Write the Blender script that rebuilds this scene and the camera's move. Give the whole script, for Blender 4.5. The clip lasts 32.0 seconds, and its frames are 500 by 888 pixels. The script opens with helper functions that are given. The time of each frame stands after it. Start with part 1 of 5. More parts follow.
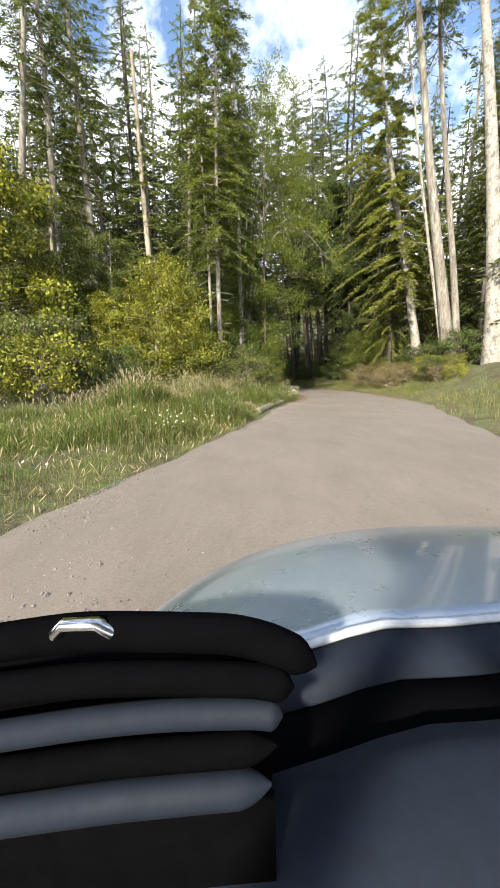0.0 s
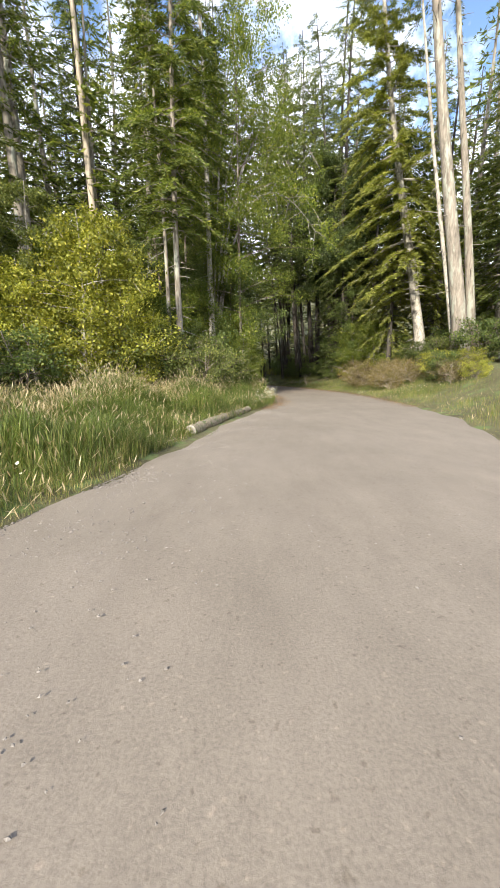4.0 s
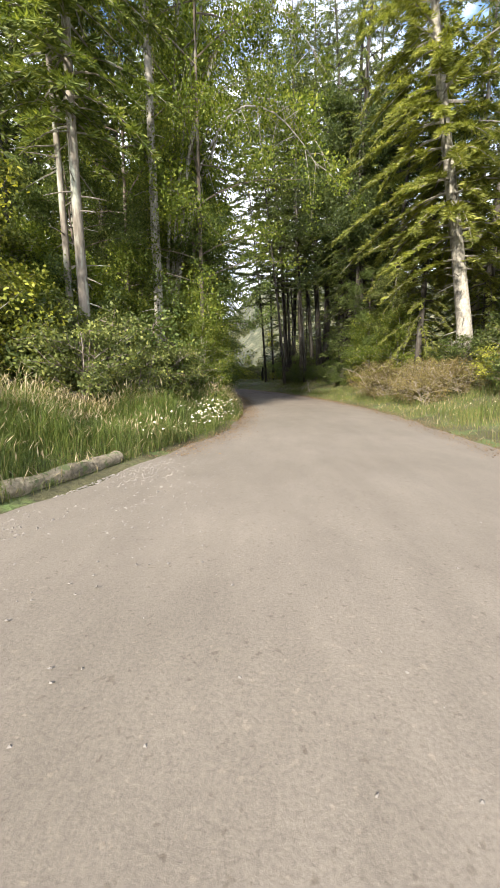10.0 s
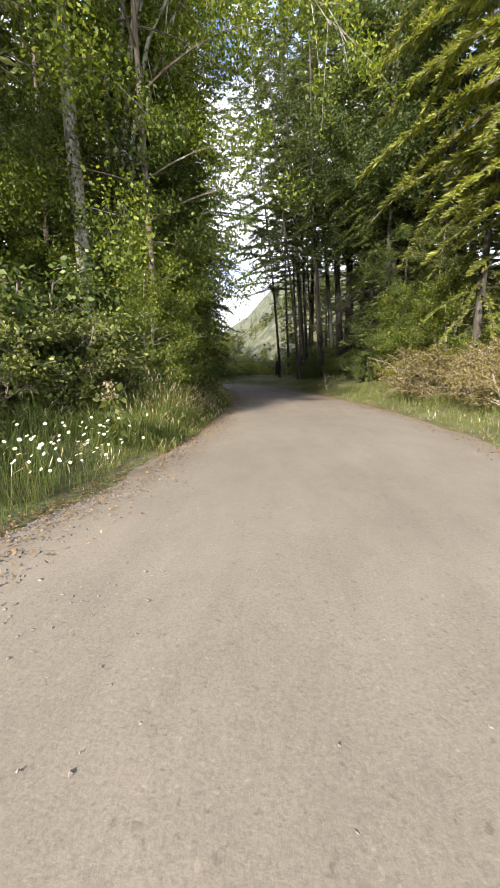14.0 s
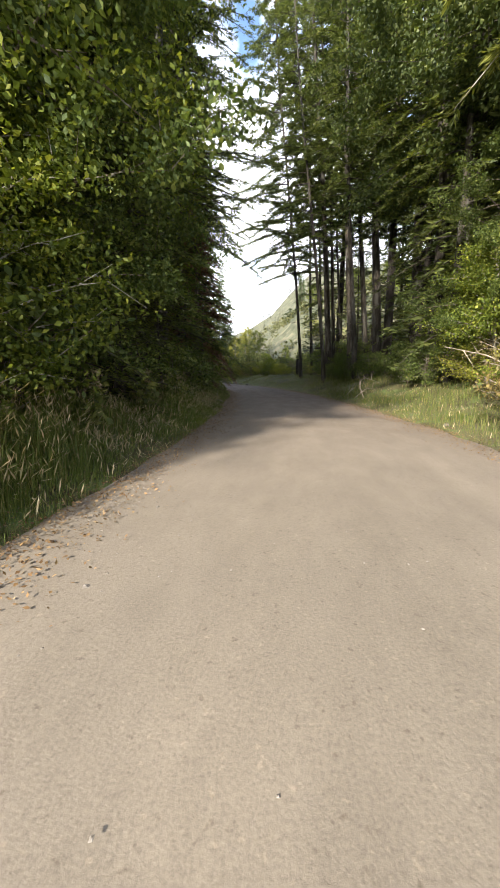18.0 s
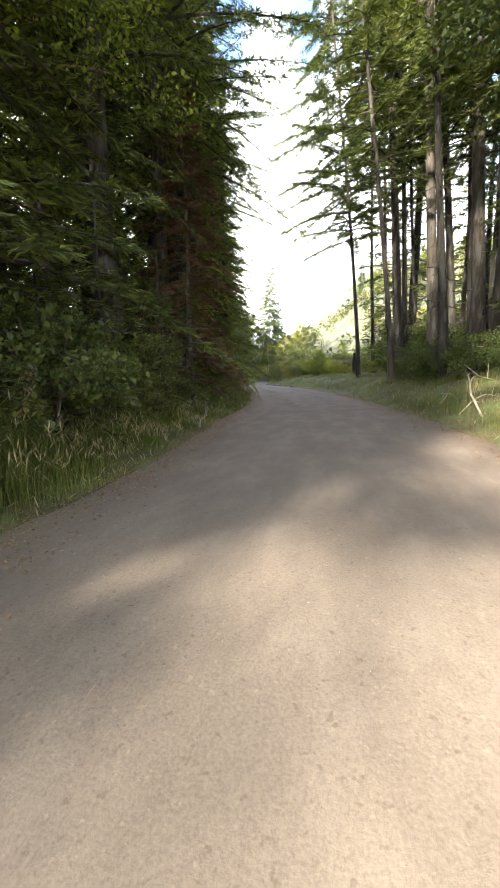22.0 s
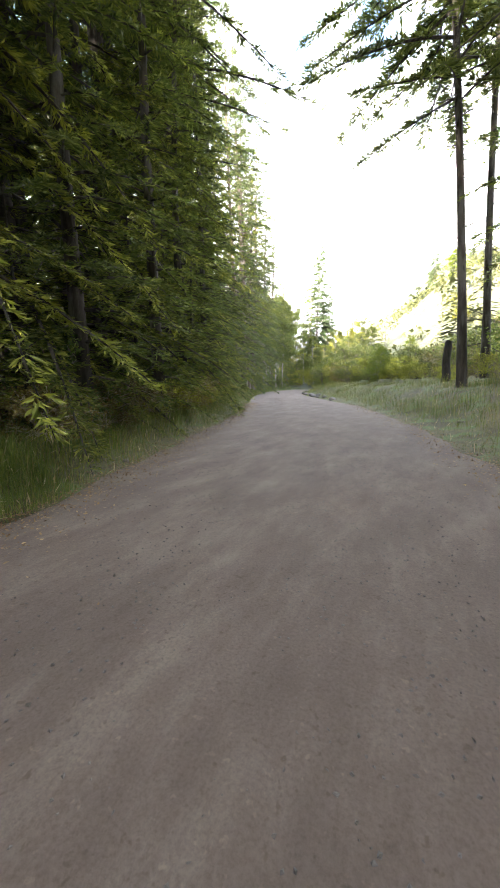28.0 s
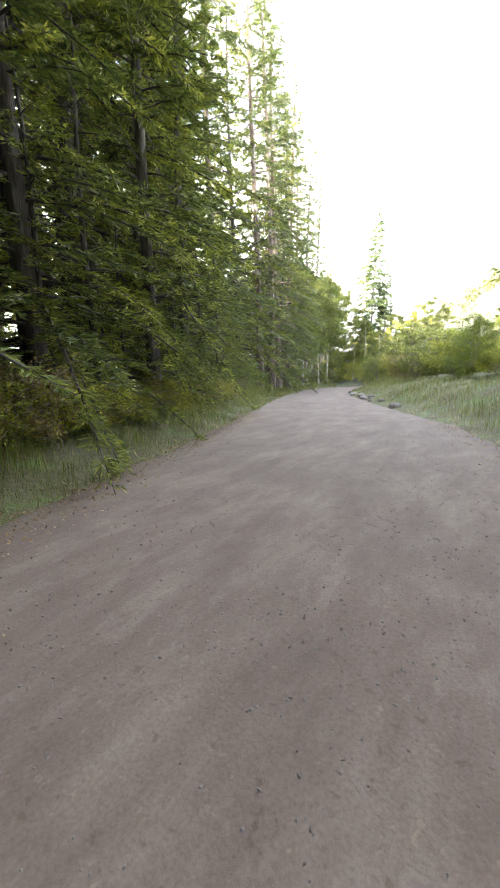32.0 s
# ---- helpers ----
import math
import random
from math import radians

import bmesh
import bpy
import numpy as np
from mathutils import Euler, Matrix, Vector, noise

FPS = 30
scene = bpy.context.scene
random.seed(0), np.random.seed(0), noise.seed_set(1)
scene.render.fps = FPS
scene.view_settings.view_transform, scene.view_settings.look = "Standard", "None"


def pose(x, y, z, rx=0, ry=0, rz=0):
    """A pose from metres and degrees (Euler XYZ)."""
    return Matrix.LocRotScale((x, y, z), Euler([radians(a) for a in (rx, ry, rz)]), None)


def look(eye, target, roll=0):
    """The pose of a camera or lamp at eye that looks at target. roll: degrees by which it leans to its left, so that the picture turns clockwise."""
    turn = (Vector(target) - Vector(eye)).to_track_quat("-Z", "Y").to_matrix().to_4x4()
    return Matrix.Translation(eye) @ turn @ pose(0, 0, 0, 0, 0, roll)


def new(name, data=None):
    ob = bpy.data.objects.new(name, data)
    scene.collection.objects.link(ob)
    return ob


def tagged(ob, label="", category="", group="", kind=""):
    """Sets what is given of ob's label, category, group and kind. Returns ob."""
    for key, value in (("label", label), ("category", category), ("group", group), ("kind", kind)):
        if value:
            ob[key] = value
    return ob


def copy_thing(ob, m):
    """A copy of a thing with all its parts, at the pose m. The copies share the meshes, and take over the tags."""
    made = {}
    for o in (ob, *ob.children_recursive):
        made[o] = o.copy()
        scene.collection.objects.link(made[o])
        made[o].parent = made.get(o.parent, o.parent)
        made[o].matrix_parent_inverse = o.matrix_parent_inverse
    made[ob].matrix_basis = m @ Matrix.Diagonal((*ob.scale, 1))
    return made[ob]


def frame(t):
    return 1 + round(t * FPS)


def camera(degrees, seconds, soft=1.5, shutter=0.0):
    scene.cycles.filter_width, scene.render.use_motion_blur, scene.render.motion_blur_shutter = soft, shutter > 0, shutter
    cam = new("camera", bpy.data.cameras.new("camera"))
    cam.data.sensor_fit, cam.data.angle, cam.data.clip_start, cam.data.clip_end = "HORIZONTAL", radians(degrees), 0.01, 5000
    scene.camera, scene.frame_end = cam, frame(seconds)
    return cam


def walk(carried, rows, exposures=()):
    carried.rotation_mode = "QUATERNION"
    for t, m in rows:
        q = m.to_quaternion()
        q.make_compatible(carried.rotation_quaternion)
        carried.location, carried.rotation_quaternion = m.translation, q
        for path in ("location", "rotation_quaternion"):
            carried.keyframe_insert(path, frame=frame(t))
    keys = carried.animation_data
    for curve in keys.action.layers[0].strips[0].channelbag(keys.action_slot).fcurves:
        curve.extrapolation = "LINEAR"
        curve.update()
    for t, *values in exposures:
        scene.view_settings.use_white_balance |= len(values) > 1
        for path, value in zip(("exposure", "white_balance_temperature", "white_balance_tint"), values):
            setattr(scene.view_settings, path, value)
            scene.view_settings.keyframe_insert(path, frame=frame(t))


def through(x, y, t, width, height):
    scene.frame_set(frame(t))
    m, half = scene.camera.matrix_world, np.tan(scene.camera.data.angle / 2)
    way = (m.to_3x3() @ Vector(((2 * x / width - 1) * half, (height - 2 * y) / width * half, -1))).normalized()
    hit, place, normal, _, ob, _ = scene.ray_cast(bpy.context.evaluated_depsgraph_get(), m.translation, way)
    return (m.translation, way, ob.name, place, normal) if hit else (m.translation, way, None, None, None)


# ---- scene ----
PATH = [
    (0, 0.000, 0.000, 1.355, 0.00, -10.16, -1.45),
    (0.5, 0.184, 0.615, 1.347, -0.45, -10.13, -1.56),
    (1, 0.332, 1.229, 1.339, -0.69, -10.31, -1.38),
    (1.5, 0.481, 1.890, 1.343, -1.04, -10.05, -1.24),
    (2, 0.660, 2.565, 1.347, -1.02, -10.08, -1.26),
    (2.5, 0.857, 3.249, 1.358, -0.73, -9.95, -1.18),
    (3, 1.084, 3.926, 1.362, -0.26, -10.04, -1.22),
    (3.5, 1.328, 4.595, 1.358, -0.52, -10.31, -1.08),
    (5.5, 2.359, 7.572, 1.370, -1.82, -10.79, -0.63),
    (6, 2.570, 8.249, 1.370, -1.81, -10.69, -0.41),
    (6.5, 2.780, 8.900, 1.367, -1.88, -10.46, -0.29),
    (7, 2.996, 9.531, 1.360, -1.82, -11.07, -0.40),
    (7.5, 3.209, 10.197, 1.359, -1.56, -10.80, -0.39),
    (8, 3.402, 10.896, 1.359, -0.63, -11.13, -0.38),
    (8.5, 3.577, 11.615, 1.358, 0.27, -10.72, -0.40),
    (9, 3.746, 12.342, 1.353, 0.80, -10.67, -0.37),
    (9.5, 3.912, 13.041, 1.349, 1.32, -11.59, -0.72),
    (10, 4.060, 13.747, 1.348, 1.06, -9.93, 0.10),
    (10.5, 4.225, 14.448, 1.344, 1.51, -9.87, -0.12),
    (11, 4.392, 15.158, 1.341, 1.60, -10.36, 0.09),
    (11.5, 4.585, 15.911, 1.344, 1.57, -9.70, -0.04),
    (12, 4.743, 16.689, 1.343, 2.07, -9.07, -0.24),
    (12.5, 4.903, 17.501, 1.338, 2.33, -9.13, 0.07),
    (13, 5.057, 18.295, 1.332, 3.14, -9.70, -0.06),
    (13.5, 5.223, 19.109, 1.323, 4.04, -10.64, -0.24),
    (14, 5.375, 19.938, 1.307, 4.59, -10.58, -0.46),
    (14.5, 5.475, 20.722, 1.286, 5.35, -10.76, -0.54),
    (16.5, 5.477, 24.236, 1.328, 6.61, -10.61, 0.57),
    (17, 5.586, 25.370, 1.333, 7.38, -10.44, 0.09),
    (17.5, 5.694, 26.527, 1.338, 7.75, -10.48, 0.03),
    (18, 5.775, 27.673, 1.343, 8.15, -10.64, 0.17),
    (18.5, 5.818, 28.794, 1.349, 9.15, -10.30, -0.03),
    (19, 5.847, 29.873, 1.355, 11.22, -10.42, -0.38),
    (19.5, 5.862, 30.920, 1.360, 13.01, -10.33, -0.12),
    (20, 5.887, 31.968, 1.361, 14.92, -10.62, -0.58),
    (20.5, 5.920, 33.070, 1.353, 15.66, -11.08, -0.24),
    (21, 5.943, 34.228, 1.345, 16.19, -10.91, -0.49),
    (21.5, 5.949, 35.414, 1.342, 17.09, -11.03, -1.38),
    (22, 5.927, 36.618, 1.346, 17.27, -10.49, -1.28),
    (22.5, 5.890, 37.838, 1.349, 17.62, -10.43, -1.36),
    (23, 5.847, 39.062, 1.348, 18.13, -10.49, -1.64),
    (23.5, 5.798, 40.290, 1.347, 18.69, -10.31, -1.81),
    (24, 5.745, 41.553, 1.345, 19.33, -10.12, -1.84),
    (24.5, 5.689, 42.838, 1.344, 19.82, -9.99, -1.14),
    (26.5, 5.024, 48.592, 1.376, 22.59, -9.57, -1.07),
    (27, 4.715, 50.012, 1.371, 23.65, -8.76, -0.89),
    (27.5, 4.384, 51.414, 1.362, 24.52, -9.74, -1.00),
    (28, 4.061, 52.811, 1.350, 25.59, -9.56, -0.70),
    (28.5, 3.771, 54.204, 1.341, 26.04, -9.55, -0.55),
    (29, 3.491, 55.563, 1.338, 26.60, -9.03, -1.09),
    (29.5, 3.198, 56.866, 1.339, 27.04, -9.13, -1.38),
    (30, 2.892, 58.118, 1.344, 27.80, -9.67, -1.25),
    (30.5, 2.545, 59.336, 1.353, 28.93, -10.00, -0.83),
    (31, 2.197, 60.533, 1.358, 30.14, -9.89, -0.72),
    (31.5, 1.824, 61.682, 1.358, 31.68, -9.86, -0.55),
    (32, 1.414, 62.763, 1.343, 33.39, -10.10, -0.93),
]


def eye_pose(x, y, z, yaw, pitch, roll):
    return pose(x, y, z, 90 + pitch, 0, yaw) @ pose(0, 0, 0, 0, 0, roll)


cam = camera(68.9, 32.0, soft=1.5)
walk(cam, [(t, eye_pose(*row)) for t, *row in PATH],
     exposures=[(0, 1.2, 6250, 10), (9, 1.45, 6200, 10), (14.5, 1.5, 6200, 10), (17, 1.65, 6350, 10), (19, 1.8, 6300, 10), (21, 2.45, 6350, 10), (23, 3.3, 6450, 10), (24, 3.4, 6500, 10), (27, 3.5, 6500, 10), (30, 3.85, 6500, 10), (32, 3.9, 6500, 10)])

# ---- world, sun ----
SUN_AZ, SUN_EL = radians(201), radians(29)      # clockwise from +y
to_sun = Vector((math.sin(SUN_AZ) * math.cos(SUN_EL), math.cos(SUN_AZ) * math.cos(SUN_EL), math.sin(SUN_EL)))
world = bpy.data.worlds.new("world")
scene.world = world
world.use_nodes = True
wn = world.node_tree.nodes
sky = wn.new("ShaderNodeTexSky")
sky.sky_type, sky.sun_disc = "NISHITA", False
sky.sun_elevation, sky.sun_rotation = SUN_EL, SUN_AZ
sky.air_density, sky.dust_density, sky.ozone_density = 1.0, 1.0, 1.5
wn["Background"].inputs["Strength"].default_value = 0.145
wl = world.node_tree.links
# bright broken cloud over the whole sky
tc, puffs, cover, shade = wn.new("ShaderNodeTexCoord"), wn.new("ShaderNodeTexNoise"), wn.new("ShaderNodeValToRGB"), wn.new("ShaderNodeMix")
puffs.inputs["Scale"].default_value, puffs.inputs["Detail"].default_value, puffs.inputs["Roughness"].default_value = 3.2, 9.0, 0.6
cover.color_ramp.elements[0].position, cover.color_ramp.elements[1].position = 0.39, 0.53
wl.new(tc.outputs["Generated"], puffs.inputs["Vector"])
split_z, low, add_low = wn.new("ShaderNodeSeparateXYZ"), wn.new("ShaderNodeMapRange"), wn.new("ShaderNodeMath")
low.inputs["From Min"].default_value, low.inputs["From Max"].default_value = 0.3, 0.65
low.inputs["To Min"].default_value, low.inputs["To Max"].default_value = 0.12, -0.09
wl.new(tc.outputs["Generated"], split_z.inputs["Vector"])
wl.new(split_z.outputs["Z"], low.inputs["Value"])
wl.new(puffs.outputs["Fac"], add_low.inputs[0])
wl.new(low.outputs["Result"], add_low.inputs[1])
wl.new(add_low.outputs["Value"], cover.inputs["Fac"])
shade.data_type = "RGBA"
shade.inputs[7].default_value = (6.6, 6.7, 6.9, 1)
wl.new(cover.outputs["Color"], shade.inputs["Factor"])
wl.new(sky.outputs["Color"], shade.inputs[6])
wl.new(shade.outputs[2], wn["Background"].inputs["Color"])
lamp = bpy.data.lights.new("sun", "SUN")
lamp.energy, lamp.angle, lamp.color = 4.7, radians(2.6), (1.0, 0.9, 0.72)
new("sun", lamp).matrix_world = look(to_sun * 100, (0, 0, 0))
scene.view_settings.exposure = 0.0

# ---- materials ----
MATS = {}


def nodes_of(name):
    m = bpy.data.materials.new(name)
    m.use_nodes = True
    MATS[name] = m
    return m, m.node_tree.nodes, m.node_tree.links, m.node_tree.nodes["Principled BSDF"]


def noise_fac(n, l, scale, detail=6.0, stretch=(1, 1, 1), rough=0.6, coords="Object"):
    tc, mp, tx = n.new("ShaderNodeTexCoord"), n.new("ShaderNodeMapping"), n.new("ShaderNodeTexNoise")
    mp.inputs["Scale"].default_value = stretch
    tx.inputs["Scale"].default_value, tx.inputs["Detail"].default_value, tx.inputs["Roughness"].default_value = scale, detail, rough
    l.new(tc.outputs[coords], mp.inputs["Vector"])
    l.new(mp.outputs["Vector"], tx.inputs["Vector"])
    return tx.outputs["Fac"]


def ramp(n, l, fac, stops):
    r = n.new("ShaderNodeValToRGB")
    while len(r.color_ramp.elements) < len(stops):
        r.color_ramp.elements.new(0.5)
    for e, (p, c) in zip(r.color_ramp.elements, stops):
        e.position, e.color = p, (*c, 1)
    l.new(fac, r.inputs["Fac"])
    return r.outputs["Color"]


def mixed(n, l, a, b, fac, mode="MIX"):
    x = n.new("ShaderNodeMix")
    x.data_type, x.blend_type = "RGBA", mode
    for sock, v in ((x.inputs["Factor"], fac), (x.inputs[6], a), (x.inputs[7], b)):
        if hasattr(v, "links"):
            l.new(v, sock)
        else:
            sock.default_value = v if isinstance(v, (int, float)) else (*v, 1)
    return x.outputs[2]


def bumped(n, l, bsdf, fac, strength, distance=0.02):
    b = n.new("ShaderNodeBump")
    b.inputs["Strength"].default_value, b.inputs["Distance"].default_value = strength, distance
    l.new(fac, b.inputs["Height"])
    l.new(b.outputs["Normal"], bsdf.inputs["Normal"])


def surface(name, dark, light, scale=4.0, fine=40.0, rough=0.85, bump=0.5, distance=0.02, stretch=(1, 1, 1), metal=0.0, third=None, coords="Object"):
    """A two-scale grained surface."""
    m, n, l, b = nodes_of(name)
    big = noise_fac(n, l, scale, 5.0, stretch, coords=coords)
    small = noise_fac(n, l, fine, 8.0, stretch, coords=coords)
    col = ramp(n, l, big, [(0.3, dark), (0.7, light)])
    grain = ramp(n, l, small, [(0.3, (0.55,) * 3), (0.7, (1.3,) * 3)])
    col = mixed(n, l, col, grain, 1.0, "MULTIPLY")
    if third:
        spots = ramp(n, l, noise_fac(n, l, scale * 2.7, 8.0, stretch, coords=coords), [(0.52, (0, 0, 0)), (0.62, (1, 1, 1))])
        col = mixed(n, l, col, third, spots)
    l.new(col, b.inputs["Base Color"])
    b.inputs["Roughness"].default_value, b.inputs["Metallic"].default_value = rough, metal
    bumped(n, l, b, small, bump, distance)
    return m


def leafy(name, dark, light, tip=None, through=0.35, rough=0.55, spread=0.25):
    """Foliage: colour varies by leaf, by plant and by clump; light shines through."""
    m, n, l, b = nodes_of(name)
    geo, info = n.new("ShaderNodeNewGeometry"), n.new("ShaderNodeObjectInfo")
    col = ramp(n, l, geo.outputs["Random Per Island"], [(0.0, dark), (0.75, light), (1.0, tip or light)])
    clump = ramp(n, l, noise_fac(n, l, 0.7, 3.0), [(0.3, (0.7, 0.72, 0.7)), (0.7, (1.25, 1.2, 1.05))])
    col = mixed(n, l, col, clump, 1.0, "MULTIPLY")
    hue = n.new("ShaderNodeHueSaturation")
    rng = n.new("ShaderNodeMapRange")
    rng.inputs["To Min"].default_value, rng.inputs["To Max"].default_value = 1 - spread, 1 + spread
    l.new(info.outputs["Random"], rng.inputs["Value"])
    l.new(rng.outputs["Result"], hue.inputs["Value"])
    l.new(col, hue.inputs["Color"])
    l.new(hue.outputs["Color"], b.inputs["Base Color"])
    b.inputs["Roughness"].default_value = rough
    b.inputs["Specular IOR Level"].default_value = 0.35
    tr, mx = n.new("ShaderNodeBsdfTranslucent"), n.new("ShaderNodeMixShader")
    l.new(mixed(n, l, hue.outputs["Color"], (1.0, 1.0, 0.45), 1.0, "MULTIPLY"), tr.inputs["Color"])
    mx.inputs["Fac"].default_value = through
    l.new(b.outputs["BSDF"], mx.inputs[1])
    l.new(tr.outputs["BSDF"], mx.inputs[2])
    l.new(mx.outputs["Shader"], n["Material Output"].inputs["Surface"])
    return m


leafy("needles_green", (0.06, 0.09, 0.024), (0.18, 0.22, 0.052), (0.3, 0.32, 0.085), through=0.4)
# needle copy with paler tips, standing in for boughs lit by open sky
leafy("needles_bright", (0.07, 0.092, 0.03), (0.19, 0.215, 0.06), (0.36, 0.36, 0.11), through=0.5)
# far foliage greyed so the slopes look hazy, the haze put into the colour
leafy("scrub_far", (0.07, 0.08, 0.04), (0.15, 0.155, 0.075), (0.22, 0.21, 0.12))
leafy("woods_far", (0.028, 0.038, 0.024), (0.06, 0.072, 0.046), (0.09, 0.1, 0.065))
leafy("needles_dark", (0.052, 0.076, 0.026), (0.15, 0.185, 0.06), (0.25, 0.275, 0.095), through=0.42)
leafy("needles_deep", (0.045, 0.07, 0.04), (0.11, 0.155, 0.08), (0.19, 0.23, 0.12), through=0.35)
leafy("needles_olive", (0.13, 0.156, 0.0364), (0.312, 0.338, 0.078), (0.429, 0.429, 0.13), through=0.4)
leafy("needles_brown", (0.1, 0.055, 0.032), (0.2, 0.115, 0.065), (0.25, 0.16, 0.09), through=0.2)
leafy("leaves_yellow", (0.123, 0.141, 0.022), (0.352, 0.37, 0.0616), (0.528, 0.493, 0.106), through=0.45)
leafy("leaves_olive", (0.08, 0.12, 0.02), (0.21, 0.265, 0.045), (0.36, 0.38, 0.075), through=0.48)
leafy("needles_grey", (0.05, 0.072, 0.035), (0.13, 0.165, 0.08), (0.22, 0.25, 0.14), through=0.45)
leafy("leaves_green", (0.062, 0.082, 0.026), (0.165, 0.195, 0.058), (0.3, 0.31, 0.1), through=0.42)
leafy("leaves_dark", (0.05, 0.08, 0.025), (0.13, 0.175, 0.05), (0.23, 0.265, 0.08), through=0.42)
# darker copy of leaves_dark, the high crown's shade put into its colour
leafy("leaves_shade", (0.04, 0.062, 0.025), (0.1, 0.135, 0.048), (0.17, 0.2, 0.07), through=0.4)
leafy("grass_green", (0.0616, 0.0924, 0.0229), (0.136, 0.18, 0.0458), (0.211, 0.238, 0.0748), through=0.4)
leafy("grass_dry", (0.129, 0.122, 0.0476), (0.231, 0.211, 0.0884), (0.306, 0.265, 0.136), through=0.35)
leafy("seed_head", (0.26, 0.209, 0.13), (0.405, 0.332, 0.231), (0.448, 0.39, 0.289), through=0.3)
leafy("bramble_leaf", (0.09, 0.068, 0.03), (0.21, 0.165, 0.07), (0.29, 0.27, 0.1), through=0.35)
leafy("petal_white", (0.675, 0.675, 0.63), (0.765, 0.765, 0.72), through=0.25, spread=0.03)
leafy("daisy_centre", (0.6, 0.4, 0.03), (0.75, 0.5, 0.05), through=0.05, spread=0.03)
surface("bark_grey", (0.136, 0.116, 0.0952), (0.272, 0.238, 0.197), 1.2, 9, 0.95, 0.9, 0.04, (1, 1, 0.22), third=(0.286, 0.292, 0.245))
surface("bark_brown", (0.085, 0.066, 0.052), (0.19, 0.15, 0.12), 1.2, 9, 0.95, 1.0, 0.05, (1, 1, 0.2), third=(0.24, 0.22, 0.19))
# darker bark copy: backlit shade of the trunks put into the colour
surface("bark_dark", (0.03, 0.026, 0.022), (0.085, 0.07, 0.058), 1.2, 9, 0.95, 1.0, 0.05, (1, 1, 0.2), third=(0.1, 0.095, 0.085))
surface("bark_pale", (0.239, 0.218, 0.185), (0.411, 0.378, 0.332), 1.3, 10, 0.9, 0.6, 0.02, (1, 1, 0.6), third=(0.146, 0.133, 0.113))
surface("dead_wood", (0.225, 0.188, 0.143), (0.413, 0.352, 0.277), 1.5, 14, 0.9, 0.8, 0.02, (1, 1, 0.1))


def road_material():
    m, n, l, b = nodes_of("gravel_road")
    big = noise_fac(n, l, 0.25, 5.0)
    mid = noise_fac(n, l, 1.5, 10.0, (1.3, 0.5, 1.0), 0.72)
    fine = noise_fac(n, l, 60.0, 8.0, rough=0.7)
    speck = noise_fac(n, l, 22.0, 2.0)
    col = ramp(n, l, big, [(0.3, (0.154, 0.13, 0.106)), (0.7, (0.194, 0.165, 0.138))])
    # gravel colour turns darker brown further along the road
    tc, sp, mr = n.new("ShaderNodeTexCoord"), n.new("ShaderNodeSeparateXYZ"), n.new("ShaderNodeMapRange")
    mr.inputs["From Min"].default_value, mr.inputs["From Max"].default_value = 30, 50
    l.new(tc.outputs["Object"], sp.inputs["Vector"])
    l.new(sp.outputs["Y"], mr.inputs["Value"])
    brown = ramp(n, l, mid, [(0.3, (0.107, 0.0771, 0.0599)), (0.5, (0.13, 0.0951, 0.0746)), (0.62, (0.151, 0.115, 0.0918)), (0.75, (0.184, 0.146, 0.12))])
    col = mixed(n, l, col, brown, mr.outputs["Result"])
    col = mixed(n, l, col, ramp(n, l, mid, [(0.3, (0.86, 0.85, 0.84)), (0.7, (1.1, 1.1, 1.09))]), 1.0, "MULTIPLY")
    col = mixed(n, l, col, ramp(n, l, fine, [(0.3, (0.75, 0.74, 0.73)), (0.5, (1, 1, 1)), (0.72, (1.2, 1.2, 1.18))]), 1.0, "MULTIPLY")
    col = mixed(n, l, col, ramp(n, l, speck, [(0.28, (0.75, 0.73, 0.7)), (0.36, (1, 1, 1)), (0.66, (1, 1, 1)), (0.72, (1.25, 1.23, 1.2))]), 1.0, "MULTIPLY")
    l.new(col, b.inputs["Base Color"])
    b.inputs["Roughness"].default_value = 0.95
    bumped(n, l, b, fine, 0.3, 0.012)
    return m


road_material()
leafy("litter", (0.11, 0.065, 0.035), (0.24, 0.15, 0.08), (0.34, 0.24, 0.14), through=0.15)
surface("forest_soil", (0.055, 0.05, 0.022), (0.13, 0.12, 0.05), 0.5, 12, 0.95, 0.8, 0.06, third=(0.1, 0.14, 0.04))
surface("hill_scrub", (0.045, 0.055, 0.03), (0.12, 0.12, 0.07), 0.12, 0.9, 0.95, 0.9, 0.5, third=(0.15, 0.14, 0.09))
surface("charred_wood", (0.018, 0.016, 0.015), (0.06, 0.05, 0.045), 3, 20, 0.9, 0.8, 0.02, (1, 1, 0.2))
surface("log_wood", (0.14, 0.115, 0.08), (0.32, 0.27, 0.19), 2.5, 22, 0.95, 1.0, 0.03, third=(0.1, 0.12, 0.045))
surface("stone_brown", (0.0765, 0.0638, 0.0561), (0.162, 0.14, 0.123), 3, 30, 0.9, 0.4, 0.01, coords="Generated")
surface("stone", (0.129, 0.112, 0.0986), (0.245, 0.218, 0.194), 3, 30, 0.9, 0.4, 0.01, coords="Generated")

# ---- mesh helpers ----
rng = np.random.default_rng(7)


